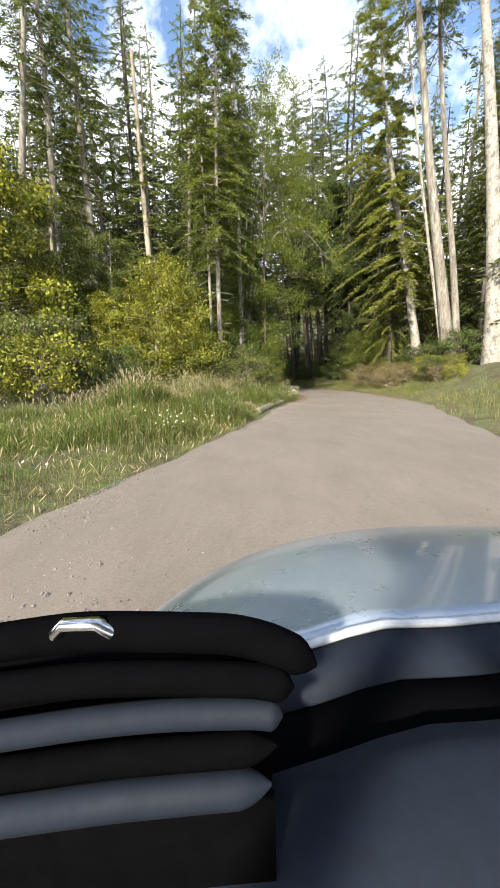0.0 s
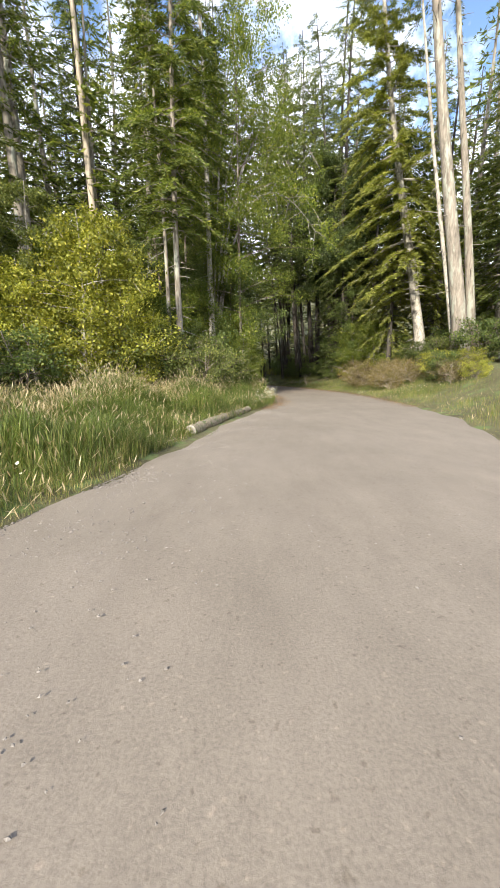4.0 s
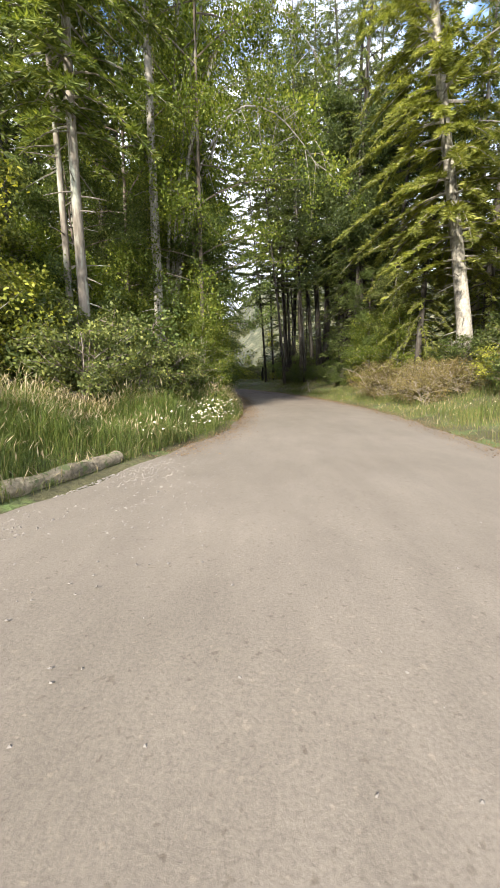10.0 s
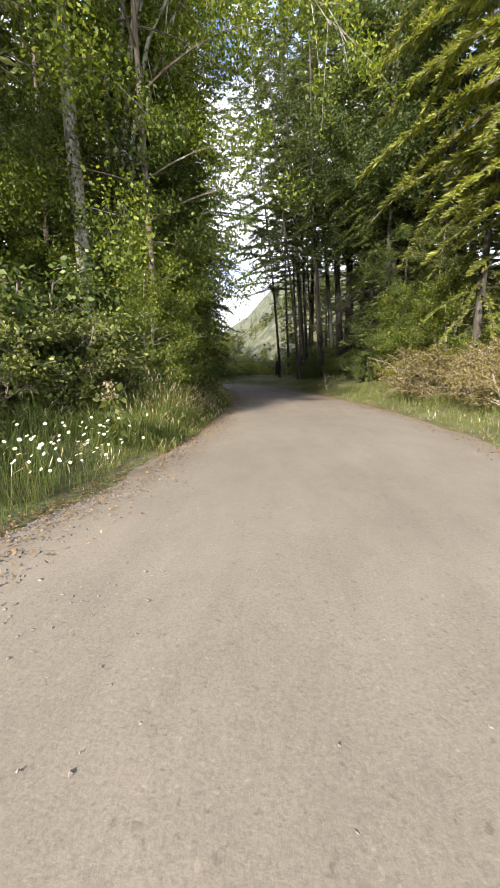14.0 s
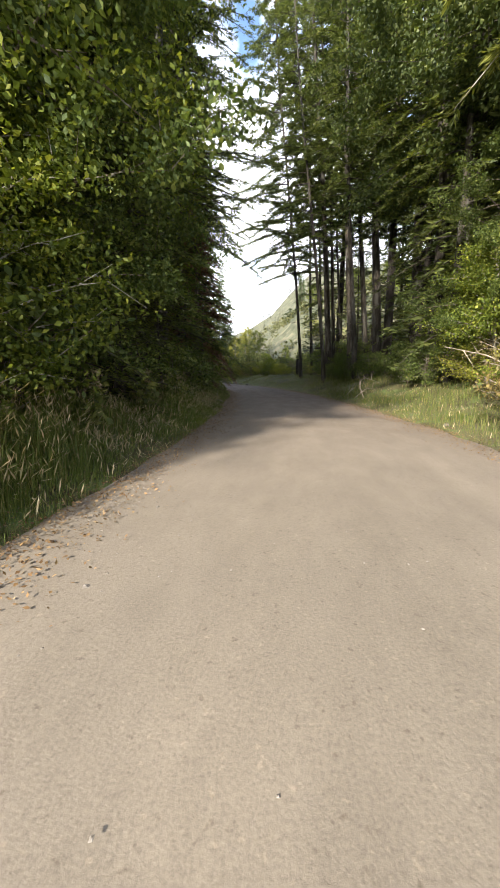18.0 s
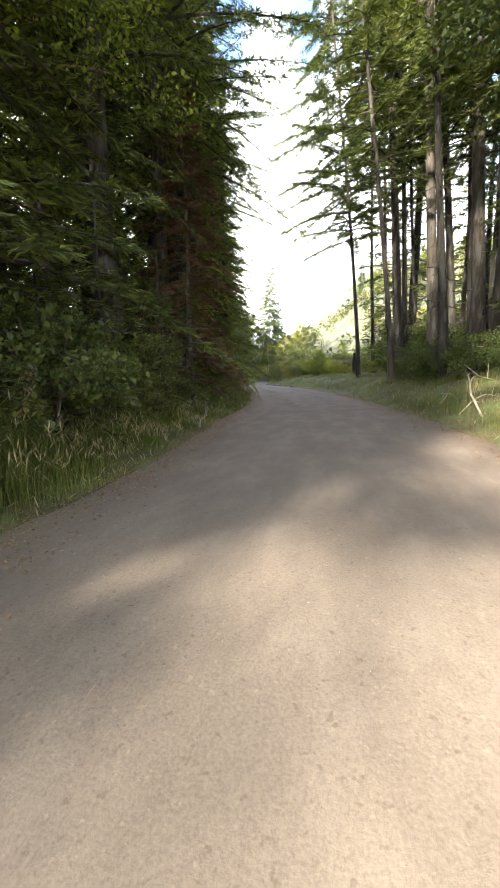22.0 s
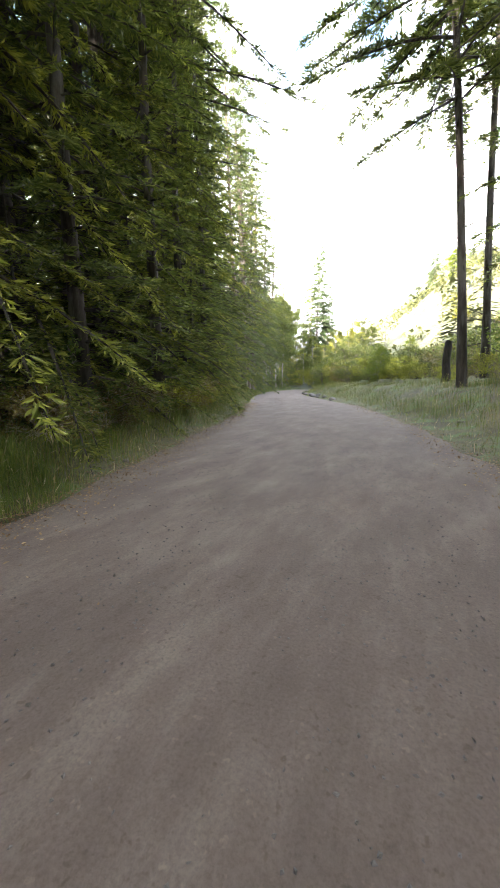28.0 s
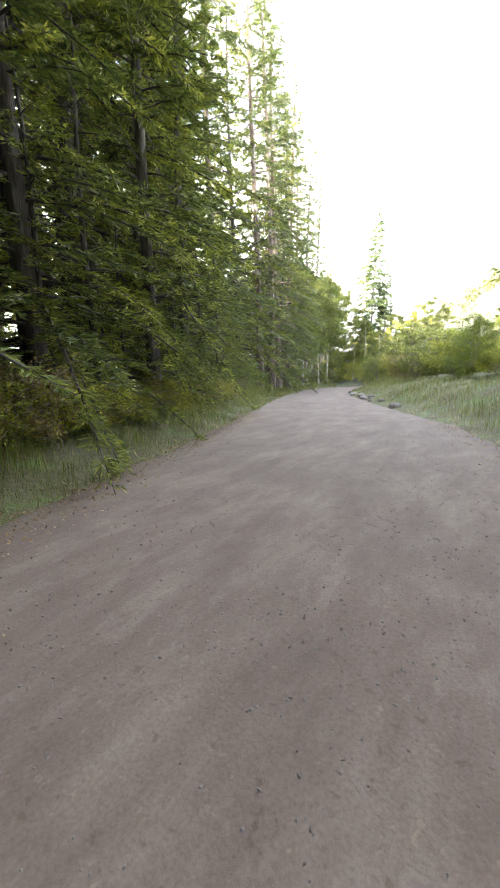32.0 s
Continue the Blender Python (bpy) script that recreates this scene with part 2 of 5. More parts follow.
def mesh_of(name, verts, faces, mats, idx=None, smooth=False):
    """A mesh from arrays; faces all of one size."""
    verts, faces = np.asarray(verts, np.float32), np.asarray(faces, np.int32)
    me = bpy.data.meshes.new(name)
    k = faces.shape[1]
    me.vertices.add(len(verts))
    me.vertices.foreach_set("co", verts.ravel())
    me.loops.add(faces.size)
    me.loops.foreach_set("vertex_index", faces.ravel())
    me.polygons.add(len(faces))
    me.polygons.foreach_set("loop_start", np.arange(0, faces.size, k, dtype=np.int32))
    for m in ([mats] if isinstance(mats, str) else mats):
        me.materials.append(MATS[m])
    if idx is not None:
        me.polygons.foreach_set("material_index", np.asarray(idx, np.int32))
    me.polygons.foreach_set("use_smooth", np.full(len(faces), smooth, bool))
    me.update(calc_edges=True)
    me.validate()
    return me


def part(name, me, parent, label=""):
    ob = new(name, me)
    ob.parent = parent
    if label:
        tagged(ob, label)
    return ob


def unit(v):
    return v / np.maximum(np.linalg.norm(v, axis=-1, keepdims=True), 1e-9)


def tube(points, radii, sides=8):
    """Rings along a line, as quads."""
    p, r = np.asarray(points, float), np.asarray(radii, float)
    d = unit(np.gradient(p, axis=0))
    ref = np.where(np.abs(d[:, 2:3]) > 0.9, np.array([[1.0, 0, 0]]), np.array([[0, 0, 1.0]]))
    a = unit(np.cross(d, ref))
    b = np.cross(d, a)
    ang = np.linspace(0, 2 * np.pi, sides, endpoint=False)
    v = p[:, None] + r[:, None, None] * (a[:, None] * np.cos(ang)[None, :, None] + b[:, None] * np.sin(ang)[None, :, None])
    n = len(p)
    i, j = np.meshgrid(np.arange(n - 1), np.arange(sides), indexing="ij")
    k = (j + 1) % sides
    f = np.stack([i * sides + j, i * sides + k, (i + 1) * sides + k, (i + 1) * sides + j], -1).reshape(-1, 4)
    return v.reshape(-1, 3), f


def joined(pieces):
    vs, fs, n = [], [], 0
    for v, f in pieces:
        vs.append(v), fs.append(f + n)
        n += len(v)
    return np.concatenate(vs), np.concatenate(fs)


def blades(base, way, side, length, width, bend=0.15):
    """Leaf shapes: kite quads, folded a little along the middle."""
    up = np.cross(way, side)
    L, W = length[:, None], width[:, None]
    mid = base + way * L * 0.45
    tip = base + way * L - up * L * bend
    v = np.stack([base, mid + side * W / 2 - up * W * 0.15, tip, mid - side * W / 2 - up * W * 0.15], 1).reshape(-1, 3)
    return v, np.arange(len(base) * 4).reshape(-1, 4)

# ---- ground and road ----
LEFT_EDGE = np.array([(-12, -4.6), (-3, -3.2), (3.1, -2.3), (5, -1.9), (6.2, -1.4), (9.2, -0.6), (12.5, 0.4), (16.2, 1.1), (18, 1.7), (19.2, 2.0), (22.2, 2.9), (24, 3.3),
                      (28, 3.5), (32.5, 3.35), (35, 3.25), (42, 2.6), (46, 1.8), (51, 1.1), (55.5, 0.2), (60, -1.2), (65, -2.7), (71, -5), (77, -7.5), (81, -9.2), (88, -12.0), (94, -14.2), (100, -16.0), (107, -17.4), (115, -17.2), (126, -12)])
RIGHT_EDGE = np.array([(-12, 3.4), (-3, 4.3), (4, 5.0), (7.4, 5.4), (11.7, 6.6), (15.7, 8.0), (20, 8.8), (25, 9.3), (30, 9.6), (34, 9.5), (38, 9.2), (42, 8.7), (46.4, 8.1),
                       (50, 7.4), (55, 6.5), (59.3, 5.2), (65, 3.8), (74, 0.7), (79.5, -2.3), (90, -7.4), (96, -9.6), (102, -11.0), (109, -11.6), (116, -10.6), (126, -5)])


def left_x(y):
    return np.interp(y, LEFT_EDGE[:, 0], LEFT_EDGE[:, 1])


def right_x(y):
    return np.interp(y, RIGHT_EDGE[:, 0], RIGHT_EDGE[:, 1])


def step(a, b, v):
    s = np.clip((v - a) / (b - a), 0, 1)
    return s * s * (3 - 2 * s)


def waves(x, y):
    return (np.sin(x * 0.83 + y * 0.37) + np.sin(y * 1.13 - x * 0.51 + 1.3) + np.sin(x * 2.1 + 0.7) * np.sin(y * 1.9)) / 3


def ground_z(x, y):
    x, y = np.asarray(x, float), np.asarray(y, float)
    ul, ur = left_x(y) - x, x - right_x(y)
    off = np.maximum(ul, ur)
    z = -0.14 * (1 - step(-0.5, 0.1, off))
    z = z + step(0, 2.2, ul) * 0.34 + step(3, 16, ul) * 0.9
    bank = 1.7 - 1.2 * step(46, 60, y) - 0.4 * (1 - step(8, 24, y))
    z = z + step(0, 1.2, ur) * 0.12 + step(0.7, 3.4, ur) * (0.25 + 0.55 * step(38, 60, y)) + step(1.8, 8, ur) * bank
    z = z + step(0.2, 2, off) * waves(x * 1.0, y * 1.0) * 0.12 + step(2, 30, off) * waves(x * 0.16, y * 0.13) * 0.5
    s = y + np.where(x < 5, 0.9, 0.3) * (x - 5)
    z = z + 25 * step(96, 152, s) * np.clip(0.75 + 0.02 * x, 0.22, 1.0) + 2.5 * step(108, 150, s) * waves(x * 0.11, y * 0.1)
    lean = step(-0.45, 0.1, x / np.maximum(y, 30))
    return z + step(175, 430, s) * (55 * lean + 15) + 10 * step(190, 380, s) * waves(x * 0.021, y * 0.017)


def sheet(xs, ys, zf):
    gx, gy = np.meshgrid(xs, ys, indexing="ij")
    v = np.stack([gx, gy, zf(gx, gy)], -1).reshape(-1, 3)
    nx, ny = gx.shape
    i, j = np.meshgrid(np.arange(nx - 1), np.arange(ny - 1), indexing="ij")
    a = (i * ny + j).ravel()
    return v, np.stack([a, a + ny, a + ny + 1, a + 1], -1)


def outward(lo, hi, fine, far, grow=1.18):
    mid = list(np.arange(lo, hi, fine))
    d, out, back = fine, [], []
    a, b = mid[-1], mid[0]
    while a < far:
        d *= grow
        a, b = a + d, b - d
        out.append(a), back.append(b)
    return np.array(back[::-1] + mid + out)


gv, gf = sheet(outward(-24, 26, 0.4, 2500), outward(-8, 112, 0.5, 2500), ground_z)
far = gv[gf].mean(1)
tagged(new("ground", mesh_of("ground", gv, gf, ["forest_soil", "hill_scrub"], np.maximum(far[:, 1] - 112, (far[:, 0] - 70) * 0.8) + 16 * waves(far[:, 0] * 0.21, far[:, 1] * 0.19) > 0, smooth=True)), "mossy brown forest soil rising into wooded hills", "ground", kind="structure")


def road_mesh():
    rows = np.arange(-12, 118, 0.4)
    cols = np.linspace(0, 1, 36)
    y, c = np.meshgrid(rows, cols, indexing="ij")
    lx, rx = left_x(y), right_x(y)
    rag = 0.16
    lx = lx - rag + rag * np.sin(y * 2.3) * np.sin(y * 0.9 + 1)
    rx = rx + rag - rag * np.sin(y * 1.9 + 2) * np.sin(y * 0.7)
    x = lx + (rx - lx) * c
    z = 0.05 * (1 - (2 * c - 1) ** 2) - 0.05 * (np.abs(2 * c - 1) > 0.999)
    rut = np.exp(-((c - 0.3) / 0.06) ** 2) + np.exp(-((c - 0.68) / 0.06) ** 2)
    z = z - 0.02 * rut + 0.012 * waves(x * 4, y * 3) - 0.02
    v = np.stack([x, y, z], -1).reshape(-1, 3)
    i, j = np.meshgrid(np.arange(len(rows) - 1), np.arange(len(cols) - 1), indexing="ij")
    a = (i * len(cols) + j).ravel()
    return mesh_of("road", v, np.stack([a, a + 1, a + 1 + len(cols), a + len(cols)], -1), "gravel_road", smooth=True)


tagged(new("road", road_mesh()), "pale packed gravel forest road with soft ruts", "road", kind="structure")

# ---- trees ----


def bent_line(height, lean=(0, 0), wander=0.012, n=14):
    s = np.linspace(0, 1, n)
    ph = rng.uniform(0, 6, 2)
    x = lean[0] * s + wander * height * (np.sin(s * 5 + ph[0]) - math.sin(ph[0])) * s
    y = lean[1] * s + wander * height * (np.sin(s * 4 + ph[1]) - math.sin(ph[1])) * s
    return np.stack([x, y, s * height], -1)


def trunk_mesh(line, r0, r1, bark, sides=10):
    s = np.linspace(0, 1, len(line))
    r = (r0 + (r1 - r0) * s ** 0.85) * (1 + 0.35 * np.exp(-s * 28))
    line = line.copy()
    line[0, 2] -= 0.7
    v, f = tube(line, r, sides)
    return mesh_of("trunk", v, f, bark, smooth=True)


def at_height(line, z):
    return np.stack([np.interp(z, line[:, 2], line[:, k]) for k in range(3)], -1)


def with_wood(name, wood, leaves, bark, green):
    """One mesh of limbs and the foliage that they carry."""
    v1, f1 = joined(wood)
    v2 = np.concatenate(leaves)
    f2 = np.arange(len(v2)).reshape(-1, 4) + len(v1)
    return mesh_of(name, np.concatenate([v1, v2]), np.concatenate([f1, f2]), [bark, green], np.r_[np.zeros(len(f1)), np.ones(len(f2))])


def conifer(label, height, r0, crown_base, spread, needles, bark="bark_grey", branches=90, sprays=9.0, droop=0.35, leaf=0.34, lean=(0, 0),
            stubs=0, stub_from=1.5, fill=5, shape=0.85, split=False):
    """A needle tree: trunk, limbs, dead stubs and a crown of flat drooping sprays."""
    tree = new("conifer_tree")
    line = bent_line(height, lean)
    part("trunk", trunk_mesh(line, r0, 0.03, bark), tree)
    limbs, V = [], []
    for k in range(branches):
        h = (k + rng.random()) / branches
        z = crown_base + (height * 0.985 - crown_base) * h
        size = spread * ((1 - h) ** shape * (0.55 + 0.45 * min(1, h * 7 + 0.3))) * rng.uniform(0.55, 1.2) + 0.3
        az = k * 2.4 + rng.normal(0, 0.5)
        out = np.array([math.cos(az), math.sin(az), 0])
        o = at_height(line, z)
        s = np.linspace(0, 1, 6)[:, None]
        rise = rng.uniform(0.0, 0.3) * (0.4 + h)
        curve = o + out * size * s + np.array([0, 0, 1]) * size * (rise * s - droop * rng.uniform(0.6, 1.6) * s ** 1.7 * (1.1 - h * 0.7))
        limb = tube(curve, np.linspace(0.012 + size * 0.012, 0.006, 6), 4)
        first = len(V)
        n = max(4, int(size * sprays))
        u = rng.uniform(0.12, 1.0, n) ** 0.8
        p = np.stack([np.interp(u, s[:, 0], curve[:, q]) for q in range(3)], -1)
        sgn = np.where(np.arange(n) % 2, 1, -1) * rng.uniform(0.35, 1.25, n)
        way = np.stack([math.cos(az) * np.cos(sgn) - math.sin(az) * np.sin(sgn), math.sin(az) * np.cos(sgn) + math.cos(az) * np.sin(sgn),
                        -droop * rng.uniform(0.2, 1.6, n) * (0.5 + u)], -1)
        way = unit(way)
        ln = leaf * (0.6 + 0.35 * size ** 0.5) * rng.uniform(0.6, 1.3, n) * (1.15 - 0.5 * u)
        for j in range(fill):
            a = (0.85 - 0.7 * j / fill) * (1 if j % 2 else -1)
            start = p + way * (ln * (0.05 + 0.85 * j / fill))[:, None] + rng.normal(0, 0.02, (n, 3))
            flat = unit(np.cross(way, np.array([0, 0, 1.0])) + 1e-6)
            w2 = unit(way * math.cos(a) + flat * math.sin(a) + rng.normal(0, 0.12, (n, 3)))
            side = unit(np.cross(w2, np.array([0, 0, 1.0]) + rng.normal(0, 1.0, (n, 3))))
            l2 = ln * rng.uniform(0.5, 0.95, n) * (1 - 0.35 * j / fill)
            V.append(blades(start, w2, side, l2, l2 * (rng.uniform(0.17, 0.29, n) if leaf < 0.5 else rng.uniform(0.22, 0.36, n)), 0.2)[0])
        if split:
            part("branch", with_wood("branch", [limb], V[first:], bark, needles), tree)
        limbs.append(limb)
    if not split:
        part("crown", with_wood("crown", limbs, V, bark, needles), tree)
    if stubs:
        S = []
        for _ in range(stubs):
            z = rng.uniform(stub_from, crown_base + 1)
            az, ln = rng.uniform(0, 6.28), rng.uniform(0.25, 1.5)
            o = at_height(line, z)
            out = np.array([math.cos(az), math.sin(az), rng.uniform(-0.5, 0.25)])
            S.append(tube(o + out * np.linspace(0, 1, 4)[:, None] * ln - np.array([0, 0, 1]) * np.linspace(0, 1, 4)[:, None] ** 2 * 0.12, np.linspace(0.03, 0.008, 4), 4))
        if split:
            for v, f in S:
                part("dead_branch", mesh_of("dead_branch", v, f, bark), tree)
        else:
            tagged(part("dead_twig", mesh_of("dead_twig", *joined(S), bark), tree, "short dead side twigs"), kind="stuff")
    return tagged(tree, label, "tree", "forest conifers")


def leaf_cloud(centres, radius, count, size, squash=0.75, hang=0.4):
    c = centres[rng.integers(0, len(centres), count)]
    off = unit(rng.normal(0, 1, (count, 3))) * (radius * rng.random((count, 1)) ** 0.45)
    off[:, 2] *= squash
    p = c + off
    way = unit(rng.normal(0, 1, (count, 3)) + np.array([0, 0, -hang]) + off * 0.4 / radius)
    side = unit(np.cross(way, rng.normal(0, 0.6, (count, 3)) + np.array([0, 0, 1.0])))
    ln = size * rng.uniform(0.6, 1.35, count)
    return blades(p, way, side, ln, ln * rng.uniform(0.5, 0.75, count), 0.15)[0]


def broadleaf(label, height, r0, crown_base, spread, leaves, bark="bark_grey", limbs=16, count=7000, size=0.17, clump=0.75, stems=1, lean=(0, 0), name="broadleaf_tree", up=0.5):
    """A leafy tree: one or more stems, forked limbs, leaf clumps along and beyond them."""
    tree = new(name)
    wood, centres = [], []
    for st in range(stems):
        az0 = rng.uniform(0, 6.28)
        ln = np.array(lean, float) + (np.array([math.cos(az0), math.sin(az0)]) * spread * 0.45 if stems > 1 else 0)
        hh = height * rng.uniform(0.8, 1.0)
        line = bent_line(hh, ln, 0.02)
        part("trunk", trunk_mesh(line, r0 * (1 if stems == 1 else 0.7), 0.02, bark, 8), tree)
        for k in range(limbs):
            h = (k + rng.random()) / limbs
            o = at_height(line, crown_base + (hh * 0.97 - crown_base) * h)
            size_b = spread * (math.sin(math.pi * min(1, 0.22 + 0.72 * h)) ** 0.8) * rng.uniform(0.65, 1.1)
            az = k * 2.4 + rng.normal(0, 0.4)
            d = np.array([math.cos(az), math.sin(az), up * rng.uniform(0.3, 1.3)])
            s = np.linspace(0, 1, 5)[:, None]
            c = o + d * size_b * s - np.array([0, 0, 1]) * size_b * 0.3 * s ** 2
            wood.append(tube(c, np.linspace(0.008 + size_b * 0.009, 0.005, 5), 5))
            for q in range(3):
                b0 = c[2 + q % 3]
                d2 = unit(d + rng.normal(0, 0.6, 3)) * size_b * rng.uniform(0.25, 0.45)
                wood.append(tube(b0 + d2 * np.linspace(0, 1, 3)[:, None], [0.014, 0.009, 0.004], 4))
                centres += [b0 + d2, b0 + d2 * 0.5]
            centres += [c[3], c[4]]
    v = leaf_cloud(np.array(centres), clump, count, size)
    v = v.reshape(-1, 4, 3)
    v = v[v[:, :, 2].min(1) > 0.1].reshape(-1, 3)
    part("crown", with_wood("crown", wood, [v], bark, leaves), tree)
    return tagged(tree, label, "tree" if name != "shrub" else "shrub", "leafy trees" if name != "shrub" else "roadside shrubs")


PROTO = {}
PROTO["fir_a"] = lambda: conifer("tall green fir tree with dense drooping needle branches", 26, 0.34, 3.0, 3.6, "needles_green", branches=150, sprays=17, droop=0.4, leaf=0.32, fill=6)
PROTO["fir_b"] = lambda: conifer("dark green spruce tree with a narrow dense crown", 23, 0.22, 0.5, 2.9, "needles_dark", "bark_dark", branches=140, sprays=20, droop=0.35, shape=0.75, leaf=0.28, fill=6)
PROTO["fir_c"] = lambda: conifer("tall fir tree with a bare lower trunk and high crown", 31, 0.4, 12.0, 3.4, "needles_green", "bark_grey", branches=100, sprays=12, droop=0.4, stubs=34, leaf=0.38)
PROTO["fir_d"] = lambda: conifer("dark spruce tree with thin bare trunk and dead twigs", 27, 0.26, 10.0, 2.6, "needles_dark", "bark_dark", branches=95, sprays=12, droop=0.5, stubs=60, leaf=0.38)
PROTO["fir_far"] = lambda: conifer("tall green fir deep in the forest", 27, 0.32, 3.0, 3.6, "needles_green", branches=80, sprays=6, droop=0.4, leaf=0.75, fill=3)
PROTO["fir_far_dark"] = lambda: conifer("dark spruce deep in the forest", 25, 0.3, 2.0, 3.2, "needles_dark", "bark_dark", branches=80, sprays=6, droop=0.4, leaf=0.7, fill=3)
PROTO["fir_far_bare"] = lambda: conifer("tall fir with bare trunk deep in the forest", 31, 0.34, 11.0, 3.4, "needles_green", branches=65, sprays=6, droop=0.4, leaf=0.75, fill=3, stubs=20)
PROTO["lone_fir"] = lambda: conifer("lone conical fir standing far down the road", 30, 0.35, 0.5, 5.0, "needles_deep", branches=170, sprays=13, droop=0.4, leaf=0.75, fill=6, shape=0.95)
PROTO["tall_fir"] = lambda: conifer("very tall green fir with long lacy boughs hanging over the verge", 40, 0.4, 7.5, 5.2, "needles_green", "bark_dark", branches=135, sprays=14, droop=0.5, leaf=0.24, fill=7, shape=0.5)
PROTO["lacy_fir"] = lambda: conifer("tall dark fir with thin lacy boughs reaching over the road", 38, 0.36, 11.0, 6.6, "needles_dark", "bark_dark", branches=120, sprays=12, droop=0.3, leaf=0.3, fill=6, shape=0.4, stubs=30)
PROTO["full_fir"] = lambda: conifer("tall grey-green fir with a full crown down to the ground", 36, 0.33, 1.5, 4.6, "needles_grey", "bark_brown", branches=170, sprays=11, droop=0.45, leaf=0.36, fill=6, shape=0.6)
PROTO["cedar"] = lambda: conifer("bright green cedar with broad drooping sprays to the ground", 25, 0.2, 0.5, 4.4, "needles_bright", "bark_dark", branches=160, sprays=25, droop=0.5, leaf=0.2, shape=0.8, fill=8)
PROTO["hemlock"] = lambda: conifer("olive hemlock tree with long hanging sprays", 24, 0.33, 1.5, 4.2, "needles_olive", "bark_dark", branches=110, sprays=20, droop=0.75, leaf=0.25, fill=8)
PROTO["brown_fir"] = lambda: conifer("half-dead fir tree with rust-brown dry branches", 15, 0.2, 1.2, 3.0, "needles_brown", "bark_brown", branches=130, sprays=22, droop=0.5, leaf=0.36, fill=6)
PROTO["young_fir"] = lambda: conifer("young green fir tree with branches down to the ground", 9, 0.11, 0.4, 2.1, "needles_green", "bark_dark", branches=75, sprays=11, droop=0.3, leaf=0.28)
PROTO["alder"] = lambda: broadleaf("slender alder tree with a light green leafy crown", 17, 0.16, 4.5, 3.2, "leaves_green", "bark_pale", limbs=26, count=24000, size=0.14, clump=0.62)
PROTO["tall_alder"] = lambda: broadleaf("tall alder with sunlit leaves hanging over the road", 26, 0.15, 4.5, 4.6, "leaves_olive", "bark_brown", limbs=44, count=42000, size=0.115, clump=0.85)
PROTO["alder_yellow"] = lambda: broadleaf("young yellow-green alder tree with leaves down to its foot", 10, 0.1, 0.8, 2.6, "leaves_yellow", "bark_pale", limbs=26, count=16000, size=0.14, clump=0.5, stems=2)
PROTO["thicket"] = lambda: broadleaf("dense olive-green alder thicket with leaves to the ground", 8, 0.08, 0.3, 2.3, "leaves_olive", "bark_pale", limbs=22, count=21000, size=0.13, clump=0.55, stems=3, up=0.6)
PROTO["yellow_thicket"] = lambda: broadleaf("bushy sunlit yellow-green alder beside the verge", 8.2, 0.08, 0.2, 2.4, "leaves_yellow", "bark_pale", limbs=24, count=25000, size=0.13, clump=0.55, stems=3, up=0.6)
PROTO["maple"] = lambda: broadleaf("broad dark green maple tree with spreading leafy limbs", 19, 0.3, 2.5, 5.2, "leaves_dark", "bark_brown", limbs=34, count=36000, size=0.15, clump=0.75)
PROTO["tall_maple"] = lambda: broadleaf("tall dark maple with high spreading crown over shaded trunks", 26, 0.36, 9.0, 5.6, "leaves_shade", "bark_dark", limbs=38, count=46000, size=0.18, clump=0.9)
PROTO["shrub"] = lambda: broadleaf("bushy green roadside shrub with many leafy stems", 3.0, 0.03, 0.2, 1.5, "leaves_green", "bark_brown", limbs=9, count=5200, size=0.115, clump=0.36, stems=4, name="shrub", up=0.8)
PROTO["shrub_dark"] = lambda: broadleaf("dense dark green undergrowth shrub beneath the trees", 2.6, 0.03, 0.1, 1.7, "leaves_dark", "bark_brown", limbs=9, count=5200, size=0.125, clump=0.4, stems=4, name="shrub", up=0.6)
PROTO["shrub_yellow"] = lambda: broadleaf("sunlit yellow-green bramble thicket on the verge", 2.4, 0.02, 0.1, 1.6, "leaves_yellow", "bark_brown", limbs=9, count=5000, size=0.11, clump=0.36, stems=4, name="shrub", up=0.6)
PROTO["bramble"] = lambda: broadleaf("tangled brown-tipped bramble bank beside the road", 2.2, 0.02, 0.1, 1.9, "bramble_leaf", "dead_wood", limbs=9, count=4600, size=0.11, clump=0.34, stems=5, name="shrub", up=0.6)
MADE = {}


def plant(kind, x, y, scale=1.0, turn=None, lean=0.0, lean_way=0.0, sink=0.0, tall=1.0):
    turn = rng.uniform(0, 360) if turn is None else turn
    m = Matrix.Translation((x, y, float(ground_z(x, y)) - sink)) @ pose(0, 0, 0, 0, 0, lean_way) @ pose(0, 0, 0, lean, 0, 0) @ pose(0, 0, 0, 0, 0, turn - lean_way)
    m = m @ Matrix.Diagonal((scale, scale, scale * tall, 1))
    if kind not in MADE:
        MADE[kind] = PROTO[kind]()
        MADE[kind].matrix_basis = m
        return MADE[kind]
    src = MADE[kind]
    keep = src.matrix_basis.copy()
    src.matrix_basis = Matrix()
    ob = copy_thing(src, m)
    src.matrix_basis = keep
    return ob


# the trees that stand out along the road
def bare_fir(label, x, y, height, r0, crown_base, spread, lean=(0, 0), bark="bark_grey", needles="needles_green", stubs=30, branches=70, droop=0.45, sprays=13, shape=0.85, leaf=0.38, fill=5):
    t = conifer(label, height, r0, crown_base, spread, needles, bark, branches=branches, sprays=sprays, droop=droop, leaf=leaf, lean=lean, stubs=stubs, fill=fill, split=True, shape=shape)
    t.location = (x, y, float(ground_z(x, y)))
    return t


